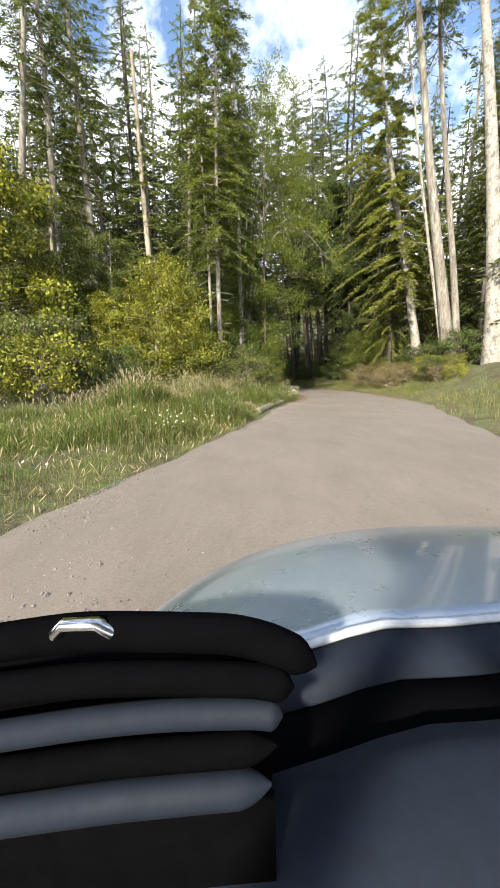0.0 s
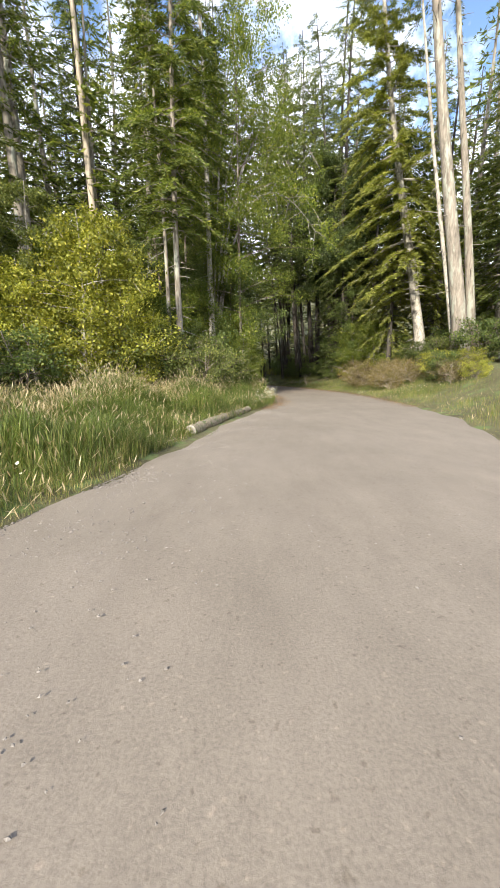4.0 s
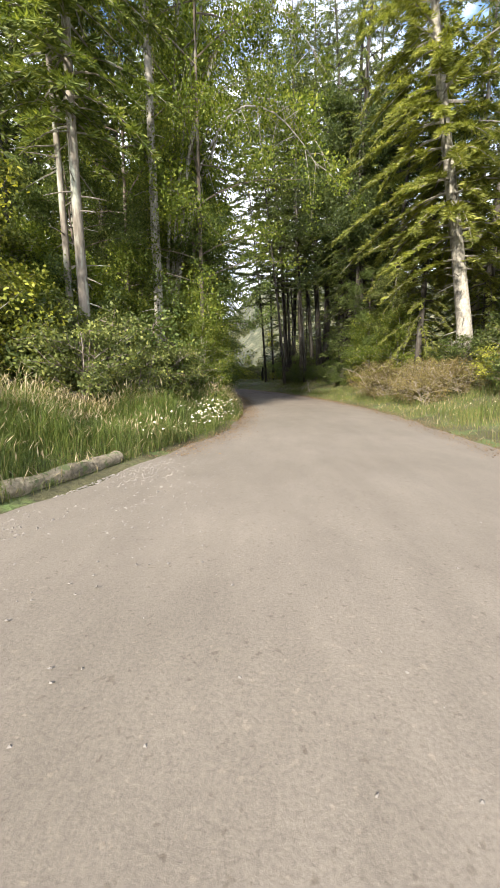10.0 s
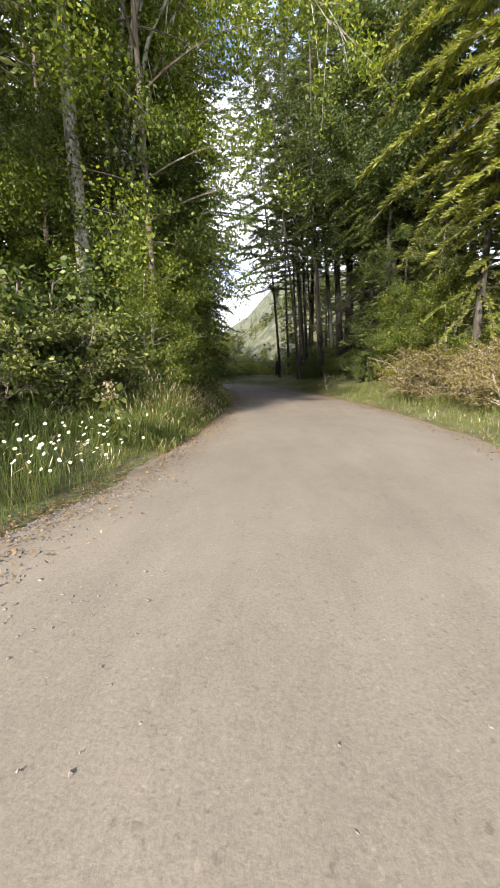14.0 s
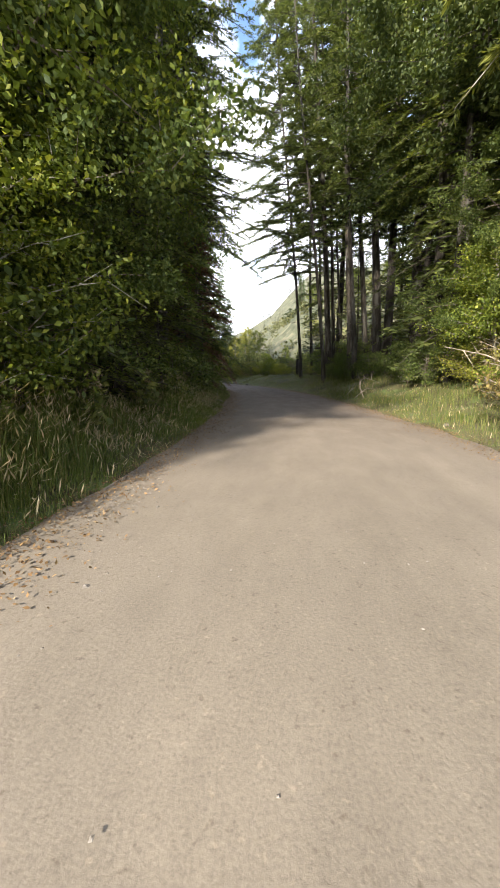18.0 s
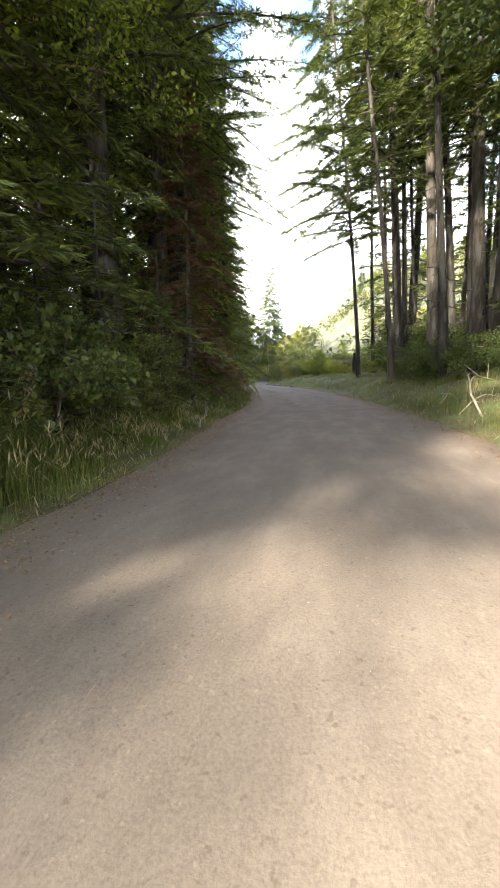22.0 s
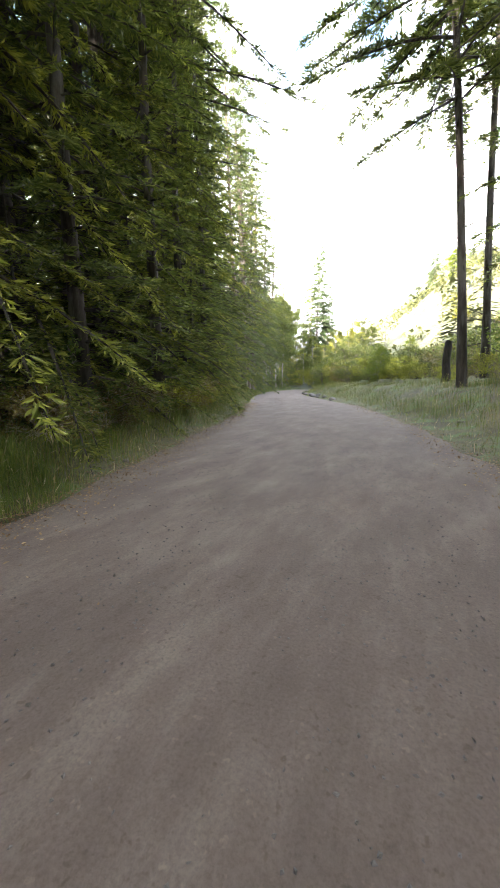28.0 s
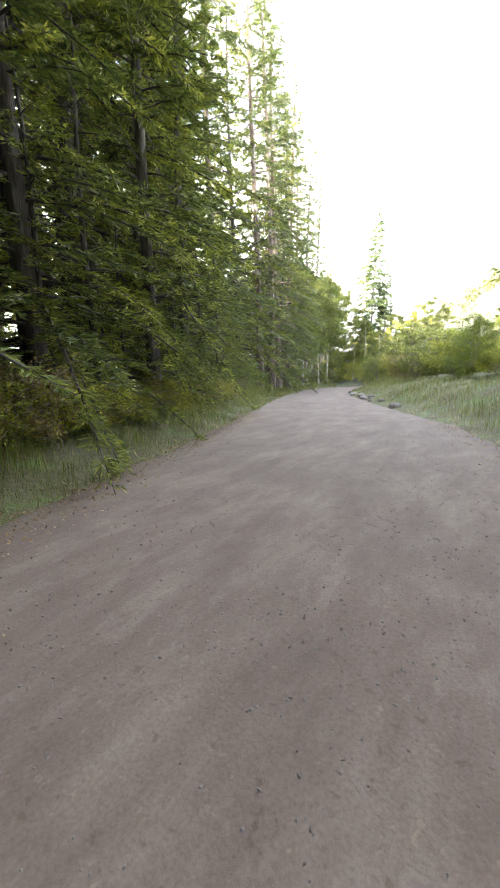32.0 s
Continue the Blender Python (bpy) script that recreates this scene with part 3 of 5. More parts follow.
bare_fir("very tall fir with a thick pale bare trunk leaning slightly", 15.9, 29.3, 38, 0.5, 24, 4.0, (-6.1, 0), "bark_grey")
bare_fir("tall slim fir with a pale bare trunk", 17.0, 30.2, 36, 0.32, 22, 3.2, (-3.7, 0), "bark_grey")
bare_fir("massive fir with pale scaly trunk and broken stubs", 17.5, 26.5, 38, 0.62, 24, 4.0, (-3.4, 0), "bark_pale", stubs=60)
bare_fir("thin leaning dead fir pole", 15.7, 29.8, 27, 0.17, 21, 1.2, (-4.8, 0), "bark_pale", stubs=20, branches=20)
bare_fir("tall fir with pale trunk and long drooping olive branches", 16.5, 36.0, 34, 0.44, 5.5, 5.6, (-5.8, 0), "bark_pale", "needles_olive", 30, 210, 0.5, 20, 0.75, 0.38, 7)
bare_fir("spruce with pale lower trunk and dense narrow green crown", -1.9, 26.9, 33, 0.2, 8.6, 3.0, (-0.3, 0), "bark_grey", branches=190, stubs=24, sprays=22, shape=0.6)
bare_fir("slim spruce with bare pale trunk", -2.6, 27.2, 25, 0.14, 8.8, 2.0, (0.2, 0), "bark_grey", branches=90, stubs=20, sprays=18)
bare_fir("tall fir with reddish scaly trunk and dead stubs", -0.35, 31.2, 33, 0.25, 15, 2.4, (-0.9, 0), "bark_pale", stubs=60)
bare_fir("tall fir with bare trunk above alder thicket", -10.9, 28.1, 34, 0.36, 15, 3.0, (0.3, 0), "bark_grey", stubs=24)
bare_fir("tall dark fir with bare trunk behind thicket", -14.4, 24.0, 33, 0.34, 17, 3.2, (3.0, 0), "bark_grey", "needles_dark", 24)
for x, y, h, r, cb, sp in [(12.0, 66.5, 42, 0.3, 13, 4.2), (6.9, 76.0, 40, 0.2, 14, 3.6), (8.1, 72.2, 36, 0.18, 5.0, 2.6), (8.2, 64.0, 40, 0.33, 15, 3.2), (8.8, 65.2, 36, 0.2, 13, 2.6), (10.1, 62.3, 40, 0.35, 14, 3.2), (9.6, 66.5, 34, 0.14, 3.5, 1.9),
                           (7.6, 60.5, 30, 0.17, 11, 2.6), (11.8, 59.5, 38, 0.38, 13, 3.6), (12.6, 64.0, 38, 0.3, 12, 3.0), (9.7, 56.5, 33, 0.2, 12, 2.6), (13.5, 55.0, 36, 0.36, 9, 3.4)]:
    bare_fir("dark backlit spruce with slim bare trunk beside the road", x, y, h + 4, r, cb, sp * 1.25, (rng.uniform(-3.6, -2.4), 0), "bark_dark", "needles_dark", 45, 110, 0.3, 16, 0.5)


bare_fir("slim lone spruce with high drooping dark boughs at the roadside", 5.55, 71.8, 46, 0.19, 11.5, 5.7, (-3.6, 0), "bark_dark", "needles_dark", 40, 170, 0.22, 24, 0.45)


def snag(x, y, height, r0, lean):
    t = new("dead_snag")
    line = bent_line(height, lean, 0.006)
    part("trunk", trunk_mesh(line, r0, r0 * 0.35, "dead_wood"), t)
    for _ in range(16):
        z, az = rng.uniform(height * 0.3, height), rng.uniform(0, 6.28)
        o = at_height(line, z)
        d = np.array([math.cos(az), math.sin(az), rng.uniform(-0.3, 0.5)]) * rng.uniform(0.3, 1.2)
        part("dead_branch", mesh_of("dead_branch", *tube(o + d * np.linspace(0, 1, 3)[:, None], [0.04, 0.025, 0.008], 4), "dead_wood"), t)
    t.location = (x, y, float(ground_z(x, y)))
    tagged(t, "bleached dead tree snag with broken top", "dead tree")


snag(-6.9, 30.0, 23.5, 0.3, (-0.9, 0))
snag(-13.2, 26.5, 13.0, 0.22, (0.5, 0))

spots_taken = []
# leafy plants close to the road, placed one by one
for kind, x, y, s in [("alder_yellow", -12.6, 19.8, 1.3), ("alder_yellow", -14.5, 21.0, 1.35), ("thicket", 12.8, 42.4, 0.75), ("thicket", 13.8, 39.4, 0.7), ("thicket", 13.4, 45.6, 0.6), ("yellow_thicket", -5.6, 22.6, 1.0), ("yellow_thicket", -4.1, 23.6, 0.85), ("thicket", -5.0, 28.2, 0.9), ("thicket", -3.4, 29.2, 0.8), ("thicket", -7.2, 27.0, 0.9), ("thicket", -2.6, 31.6, 0.7), ("thicket", -9.4, 26.4, 1.0), ("thicket", -3.9, 26.2, 0.55), ("thicket", -11.6, 24.6, 0.9), ("alder", -12.5, 19.0, 0.8), ("alder_yellow", -7.6, 22.0, 0.65),
                      ("alder", -8.2, 24.0, 0.6), ("alder", -5.0, 26.5, 0.55), ("maple", -3.6, 30.0, 0.55), ("alder", -11.0, 23.0, 0.7),
                      ("alder", -1.0, 33.5, 0.7), ("maple", 0.6, 33.6, 0.62), ("tall_alder", 1.5, 31.6, 0.85), ("thicket", 1.0, 32.6, 0.7), ("thicket", 1.5, 30.6, 0.5), ("tall_alder", -2.2, 32.2, 0.85), ("fir_b", 0.4, 37.8, 0.9), ("fir_b", -0.6, 35.6, 0.95), ("maple", -2.5, 36.0, 0.7),
                      ("maple", -0.8, 34.4, 0.75), ("maple", 0.2, 36.4, 0.55), ("fir_b", 0.0, 39.4, 0.85), ("fir_b", 0.2, 36.0, 0.75), ("young_fir", 0.9, 36.8, 0.6), ("young_fir", 0.8, 38.4, 0.5), ("young_fir", 0.7, 35.2, 0.7), ("shrub_dark", 0.2, 32.8, 1.1), ("fir_a", 21.5, 35.5, 1.25), ("fir_a", 19.6, 31.6, 1.15), ("fir_c", 20.6, 28.4, 1.1), ("fir_a", -13.0, 27.0, 1.15), ("fir_a", -16.6, 25.0, 1.15), ("fir_c", -12.2, 31.0, 1.1), ("tall_fir", 13.0, 47.2, 0.98), ("tall_fir", 13.8, 51.6, 1.05), ("tall_fir", -9.8, 38.6, 1.0), ("tall_fir", -6.0, 43.0, 0.95), ("full_fir", -5.2, 37.5, 0.8), ("full_fir", 14.6, 52.6, 0.95), ("tall_maple", 12.9, 50.0, 1.0), ("tall_maple", 14.9, 55.0, 1.1), ("tall_maple", 15.2, 44.5, 0.9), ("alder_yellow", 14.6, 43.0, 0.5), ("maple", 12.8, 43.0, 0.5), ("alder", 13.6, 40.5, 0.5), ("hemlock", 14.6, 38.5, 0.7), ("fir_b", 13.4, 47.5, 0.9),
                      ("hemlock", 18.8, 38.5, 1.0), ("fir_a", 21.0, 33.0, 1.0), ("fir_a", 20.0, 42.0, 1.05), ("fir_c", 23.0, 30.0, 1.0), ("fir_c", 24.0, 36.0, 1.1), ("young_fir", 17.5, 33.0, 0.8),
                      ("fir_a", 16.8, 46.0, 1.1), ("fir_b", 16.0, 50.5, 1.2), ("fir_a", 17.5, 57.5, 1.2), ("fir_b", 15.5, 61.5, 1.1), ("fir_a", 20.5, 52.0, 1.2), ("fir_b", 19.5, 62.0, 1.2),
                      ("brown_fir", -0.9, 50.5, 0.85), ("tall_fir", -2.6, 53.0, 1.0), ("fir_b", -0.5, 41.6, 1.4), ("young_fir", 0.9, 40.0, 0.5), ("young_fir", 0.8, 43.2, 0.55), ("young_fir", 0.3, 46.4, 0.5), ("young_fir", 0.0, 48.8, 0.55), ("shrub_dark", 0.9, 41.5, 0.8), ("shrub", 0.4, 44.8, 0.7), ("cedar", -3.8, 44.6, 1.0), ("tall_alder", -2.0, 42.6, 1.0), ("fir_b", -3.4, 48.0, 1.45), ("tall_fir", -1.6, 46.6, 0.9), ("fir_d", -2.4, 47.6, 1.1)]:
    spots_taken.append((x, y))
    plant(kind, x, y, s)
for x, y, s in [(-3.4, 56.6, 0.95), (-6.6, 63.6, 1.05), (-8.4, 69.0, 1.05), (-1.8, 50.2, 0.85), (9.4, 69.0, 1.05), (12.0, 57.5, 1.0), (13.0, 62.0, 1.0)]:
    spots_taken.append((x, y))
    plant("lacy_fir", x, y, s)
for x, y, s in [(-3.3, 62.3, 0.62), (-5.3, 66.4, 0.62), (-6.8, 70.6, 0.65), (-2.6, 58.8, 0.6), (-8.6, 74.0, 0.6)]:
    plant("fir_b", x - 0.4, y, s * 1.5)


def arching_tree(x, y, ends):
    """A leaning alder whose long bare limbs arch over the road."""
    t = new("arching_alder")
    base = np.array([x, y, float(ground_z(x, y))])
    t.location = base
    for k, (ex, ey, ez, top) in enumerate(ends):
        s = np.linspace(0, 1, 16)[:, None]
        e = np.array([ex, ey, ez]) - base
        mid = np.array([e[0] * 0.25, e[1] * 0.3, top])
        c = 2 * s * (1 - s) * mid + s ** 2 * e
        c[1:-1] += rng.normal(0, 0.05, (14, 3))
        part("trunk" if k == 0 else "limb", mesh_of("limb", *tube(c, np.linspace(0.13 if k == 0 else 0.09, 0.015, 16), 7), "bark_pale", smooth=True), t)
        twigs, ends2 = [], []
        for j in range(34):
            u = rng.uniform(0.35, 1.0)
            o = np.array([np.interp(u, s[:, 0], c[:, q]) for q in range(3)])
            d = unit(rng.normal(0, 1, 3) + np.array([0.3, 0, -0.3])) * rng.uniform(0.6, 2.8)
            q = o + d * np.linspace(0, 1, 4)[:, None] - np.array([0, 0, 0.5]) * np.linspace(0, 1, 4)[:, None] ** 2
            twigs.append(tube(q, [0.018, 0.012, 0.008, 0.004], 4))
            ends2 += [q[2], q[3]]
        part("crown", with_wood("crown", twigs, [leaf_cloud(np.array(ends2), 0.5, 3600, 0.13)], "bark_pale", "leaves_olive"), t)
    tagged(t, "leaning alder with pale limbs arching over the road", "tree", "leafy trees")


arching_tree(-0.6, 32.8, [(7.0, 33.4, 15.6, 24.0), (6.8, 32.2, 10.8, 19.0), (5.6, 34.6, 20.5, 27.0), (3.6, 33.6, 24.5, 29.0), (8.0, 35.5, 12.4, 21.0), (5.4, 36.5, 17.0, 24.0)])

# the forest on both sides, closing the view
spots = spots_taken


def free(x, y, gap):
    if any((x - a) ** 2 + (y - b) ** 2 < gap * gap for a, b in spots):
        return False
    spots.append((x, y))
    return True


def fill(n, xr, yr, gap, kinds, smin=0.8, smax=1.15, clear=3.2, tries=14):
    for _ in range(n):
        for _ in range(tries):
            x, y = rng.uniform(*xr), rng.uniform(*yr)
            if min(abs(left_x(y) - x), abs(x - right_x(y))) < clear or left_x(y) < x < right_x(y):
                continue
            if free(x, y, gap):
                plant(kinds[rng.integers(len(kinds))], x, y, rng.uniform(smin, smax))
                break


# hand-set front row along the left edge beyond the bend
for k, y in enumerate(np.arange(53.5, 118, 2.7)):
    x = left_x(y) - (3.4 if y < 76 else 2.0) - rng.uniform(0, 1.0)
    spots.append((x, y))
    if y < 76:
        plant(["cedar", "hemlock", "cedar", "cedar", "fir_b"][k % 5], x, y, rng.uniform(0.9, 1.1))
        if k % 2 == 0:
            plant("tall_fir", x - 1.8, y + 1.3, rng.uniform(0.9, 1.05))
    elif y < 100:
        plant(["cedar", "full_fir", "full_fir", "full_fir"][k % 4], x + min(0, (y - 89) * 0.3) + (0.8 if y > 90 else 0), y, rng.uniform(0.88, 1.05) if k % 4 else 1.15)
    else:
        plant("alder", x, y, rng.uniform(0.75, 0.95))
        plant("alder", x - 1.5, y + 1.2, rng.uniform(0.8, 1.0))
        plant("full_fir", x - 2.4, y + 0.6, rng.uniform(0.88, 1.0))
fill(28, (-16, -2), (27, 60), 2.4, ["fir_far", "fir_far_dark", "fir_far_bare", "fir_d", "fir_far_bare"], clear=5)
fill(14, (-26, -8), (48, 78), 2.6, ["fir_far", "fir_far_dark"], 0.8, 1.1, clear=5)
fill(20, (-36, -8), (62, 118), 3.2, ["fir_far", "fir_far_dark", "alder"], clear=6)
fill(22, (-40, -13), (18, 40), 3.5, ["fir_far", "fir_far_bare", "fir_far_bare"], 0.9, 1.2)
fill(20, (19, 46), (32, 60), 3.6, ["fir_far", "fir_far_bare", "fir_far_dark"], 0.9, 1.15)
for x, y, s in [(14.5, 69.5, 1.0), (17.0, 66.0, 1.1), (16.5, 72.5, 0.95), (19.5, 69.0, 1.05), (21.5, 64.5, 1.1), (22.5, 71.5, 1.0), (25.0, 67.5, 1.1), (18.5, 61.0, 1.0)]:
    plant("fir_far_dark", x, y, s)
fill(26, (-34, -6), (31, 56), 2.2, ["fir_far", "fir_far_dark", "fir_far"], 0.9, 1.2, clear=5)
fill(30, (-30, -6), (62, 112), 2.4, ["fir_far_dark", "fir_far", "fir_far_dark"], 0.75, 1.05, clear=5.5)
fill(22, (18, 44), (24, 60), 2.6, ["fir_far", "fir_far_dark"], 0.95, 1.2, clear=6)
for x, y, s in [(12.4, 46.0, 0.85), (13.2, 53.4, 0.9), (14.2, 49.0, 0.95), (15.0, 58.5, 0.9), (12.6, 67.5, 0.75), (15.4, 64.0, 0.9), (17.0, 54.0, 1.0), (11.6, 71.0, 0.6)]:
    plant("fir_far_dark", x, y, s)
fill(10, (-48, -20), (118, 140), 4.0, ["alder", "fir_far", "alder"], 0.8, 1.1)
for k in range(16):
    plant("alder", -44 + k * 1.4 + rng.uniform(-0.5, 0.5), 124 + rng.uniform(-3, 3) + abs(k - 12) * 0.3, rng.uniform(1.0, 1.3))
plant("lone_fir", -19.5, 139, 1.0)
plant("lone_fir", -17.4, 141, 0.7)
for x, y, s in [(-22.5, 133, 0.9), (-24.5, 129, 1.0), (-17.2, 134, 0.7), (-15.4, 138, 0.8), (-13.2, 142, 0.75), (-26.5, 126, 1.0), (-21, 129, 0.7), (-11, 146, 0.8)]:
    plant("alder_yellow" if s < 0.9 else "alder", x, y, s * 1.15)
plant("lone_fir", 4.5, 168, 0.5)

# undergrowth
spots = []
for y in np.arange(54.5, 84, 1.5):
    plant("young_fir", left_x(y) - 2.3 - rng.uniform(0, 0.5), y, rng.uniform(0.5, 0.95))
for y in np.arange(57, 80, 2.1):
    plant("bramble", left_x(y) - 1.7 - rng.uniform(0, 0.3), y, rng.uniform(0.35, 0.55))
for y in np.arange(23, 118, 1.7):
    x = left_x(y) - 2.6 - rng.uniform(0, 1.2)
    if 33 < y < 54:
        plant("young_fir", x - 0.3, y, rng.uniform(0.3, 0.55))
    else:
        plant(["shrub_dark", "shrub", "shrub_dark"][rng.integers(3)], x, y, rng.uniform(0.45, 0.85))
fill(46, (-15, 0), (23, 36), 1.1, ["shrub", "shrub_dark", "shrub_dark"], 0.8, 1.35, 3.0)
fill(14, (-14, -1), (24.5, 33), 2.2, ["alder", "alder_yellow", "maple"], 0.35, 0.6, 3.4)
fill(20, (-20, -6), (10, 26), 1.6, ["shrub", "shrub_yellow", "shrub_dark"], 0.6, 1.2, 5)
for x, y, s in [(11.4, 34.6, 1.1), (11.8, 32.6, 0.9), (11.3, 36.6, 1.0), (12.4, 38.5, 1.2), (11.6, 30.5, 0.8)]:
    plant(["bramble", "shrub"][int(y) % 2], x, y, s * 0.7)
for y in np.arange(24, 64, 1.6):
    x = right_x(y) + 3.4 + rng.uniform(0, 1.3)
    plant(["bramble", "shrub_yellow", "bramble", "shrub_dark"][rng.integers(4)] if y < 47 else "shrub_dark", x, y, rng.uniform(0.4, 0.75))
fill(16, (8.5, 18), (65, 75), 1.3, ["shrub_dark"], 1.0, 1.5, 3.5)
fill(40, (12, 26), (26, 56), 1.3, ["shrub", "shrub_dark", "shrub_yellow"], 0.6, 1.1, 5)
for y in np.arange(68, 92, 2.2):
    plant(["shrub", "shrub_yellow", "shrub"][rng.integers(3)], right_x(y) + rng.uniform(4.5, 9), y, rng.uniform(0.35, 0.65))
for y in np.arange(62, 78, 1.3):
    plant("shrub_yellow", left_x(y) - 1.5 - rng.uniform(0, 0.5), y, rng.uniform(0.3, 0.5))
for y in np.arange(82, 116, 1.1):
    kind = ["shrub_yellow", "shrub", "shrub", "bramble", "thicket"][rng.integers(5)]
    plant(kind, right_x(y) + rng.uniform(4, 14), y, rng.uniform(0.22, 0.4) if kind == "thicket" else rng.uniform(0.4, 1.1))
fill(60, (-14, 22), (66, 112), 1.6, ["shrub", "shrub_yellow", "shrub", "bramble", "shrub_dark"], 0.35, 0.95, 5.0)
fill(70, (-12, 60), (100, 190), 3.0, ["shrub", "shrub", "thicket", "shrub_yellow", "young_fir"], 0.5, 1.0, 8)


for x, y, kind, s in [(-9.2, 104.5, "shrub", 1.0), (-7.6, 107.5, "shrub_yellow", 1.3), (-9.3, 111.5, "shrub", 1.5), (-6.4, 112.0, "alder_yellow", 0.5), (-8.4, 116.5, "thicket", 0.6), (-5.0, 104.0, "shrub", 1.5),
                      (-9.0, 121.0, "alder", 0.5), (-4.6, 117.0, "alder", 0.45), (-2.4, 109.5, "thicket", 0.55), (-12.2, 126.5, "alder", 0.6), (-6.8, 125.0, "alder", 0.6), (-5.4, 99.5, "shrub_yellow", 1.2), (-3.8, 95.5, "shrub", 1.3),
                      (-2.2, 98.5, "shrub", 1.3), (0.4, 93.5, "shrub_yellow", 1.0), (2.6, 97.0, "thicket", 0.45), (4.6, 90.0, "shrub", 1.0), (6.8, 93.0, "shrub_yellow", 1.2), (7.5, 86.0, "shrub", 1.2), (-0.8, 89.0, "shrub_yellow", 0.9),
                      (9.4, 88.5, "thicket", 0.4), (3.2, 83.5, "shrub", 0.8), (5.6, 82.0, "bramble", 0.9), (-11.0, 119.5, "shrub", 1.4), (-13.6, 121.5, "alder", 0.5), (-16.0, 123.5, "alder", 0.6), (-10.4, 115.2, "shrub_yellow", 1.0), (-18.4, 125.0, "alder", 0.65), (-12.6, 118.6, "shrub", 1.0), (-14.4, 119.4, "shrub_yellow", 1.0), (-19.6, 119.5, "shrub", 1.2), (-21.6, 122.0, "shrub_yellow", 1.4), (-23.0, 126.0, "shrub", 1.5), (-20.0, 125.6, "shrub", 1.5), (-18.0, 122.0, "shrub_yellow", 1.3), (-25.4, 131.0, "shrub", 1.6),
                      (-22.0, 128.5, "alder_yellow", 0.6), (-27.5, 134.0, "alder", 0.6), (-24.0, 135.0, "alder", 0.6), (-20.4, 131.5, "shrub_yellow", 1.5), (-26.0, 127.0, "alder", 0.7), (10.5, 82.5, "shrub", 1.1)]:
    plant(kind, x, y, s)


# ---- grass and verge ----
def grass_field():
    """Tall verge grass: curved two-piece blades, denser and taller away from the gravel, with pale seed heads."""
    V, I = [], []

    def sow(n, side, y0, y1, umin, umax, hmin, hmax, dry, plume=0.05):
        y = rng.uniform(y0, y1, n)
        u = umin + (umax - umin) * rng.random(n) ** 1.2
        x = left_x(y) - u if side < 0 else right_x(y) + u
        tuft = 0.6 + 0.55 * waves(x * 2.2, y * 2.0) + 0.35 * waves(x * 0.7, y * 0.6)
        h = rng.uniform(hmin, hmax, n) * np.clip(tuft, 0.25, 1.3) * np.clip(0.25 + u / 1.1, 0.3, 1)
        az = rng.uniform(0, 2 * np.pi, n)
        out = np.stack([np.cos(az), np.sin(az), np.zeros(n)], -1)
        side_v = np.stack([-np.sin(az), np.cos(az), np.zeros(n)], -1)
        o = np.stack([x, y, ground_z(x, y) - 0.03], -1)
        bend = rng.uniform(0.15, 0.85, n)[:, None]
        w = (rng.uniform(0.002, 0.0042, n) * (0.7 + h))[:, None]
        H = h[:, None]
        mid = o + np.array([0, 0, 0.6]) * H + out * H * bend * 0.3
        tip = o + np.array([0, 0, 1.0]) * H * (1 - bend * 0.35) + out * H * bend
        q1 = np.stack([o - side_v * w, o + side_v * w, mid + side_v * w * 0.8, mid - side_v * w * 0.8], 1)
        q2 = np.stack([mid - side_v * w * 0.8, mid + side_v * w * 0.8, tip + side_v * w * 0.1, tip - side_v * w * 0.1], 1)
        V.append(np.concatenate([q1, q2], 1).reshape(-1, 4, 3))
        I.append(np.repeat((rng.random(n) < dry + np.where(y < 27, 0.4, 0.15) * np.exp(-u / 0.4)).astype(int), 2))
        heads = rng.random(n) < plume
        k = heads.sum()
        if k:
            t, d = tip[heads], unit(tip[heads] - mid[heads])
            s2 = side_v[heads] * 0.009
            hh = rng.uniform(0.09, 0.18, k)[:, None]
            V.append(np.stack([t - d * 0.04, t + d * hh * 0.4 + s2, t + d * hh, t + d * hh * 0.4 - s2], 1))
            I.append(np.full(k, 2))

    sow(46000, -1, -1, 11, 0.0, 5.0, 0.25, 0.6, 0.25, 0.05)
    sow(18000, -1, 3, 12, 1.6, 5.5, 0.45, 0.85, 0.08, 0.05)
    sow(38000, -1, 8, 22, 0.2, 5.0, 0.45, 0.95, 0.1, 0.05)
    sow(20000, -1, 9, 25, 2.2, 5.0, 0.95, 1.45, 0.12, 0.65)
    sow(30000, -1, 11, 31, 0.3, 3.6, 0.6, 1.1, 0.06, 0.06)
    sow(14000, -1, 10, 24, 1.2, 4.0, 0.9, 1.25, 0.03, 0.02)
    sow(66000, -1, 26, 56, 0.0, 2.8, 0.4, 0.95, 0.06, 0.04)
    sow(10000, -1, 28, 48, 0.4, 2.2, 0.75, 1.2, 0.25, 0.5)
    sow(46000, -1, 52, 98, 0.0, 3.4, 0.4, 0.95, 0.35, 0.03)
    sow(16000, 1, 2, 30, 0.0, 4.5, 0.25, 0.6, 0.4, 0.06)
    sow(28000, 1, 24, 58, 0.0, 4.0, 0.3, 0.7, 0.3, 0.06)
    sow(32000, 1, 54, 98, 0.0, 5.0, 0.3, 0.75, 0.4, 0.06)
    sow(14000, 1, 96, 118, 0.0, 7.0, 0.5, 1.0, 0.3, 0.05)
    sow(8000, -1, 96, 118, 0.0, 3.0, 0.5, 1.0, 0.2, 0.05)
    v = np.concatenate(V).reshape(-1, 3)
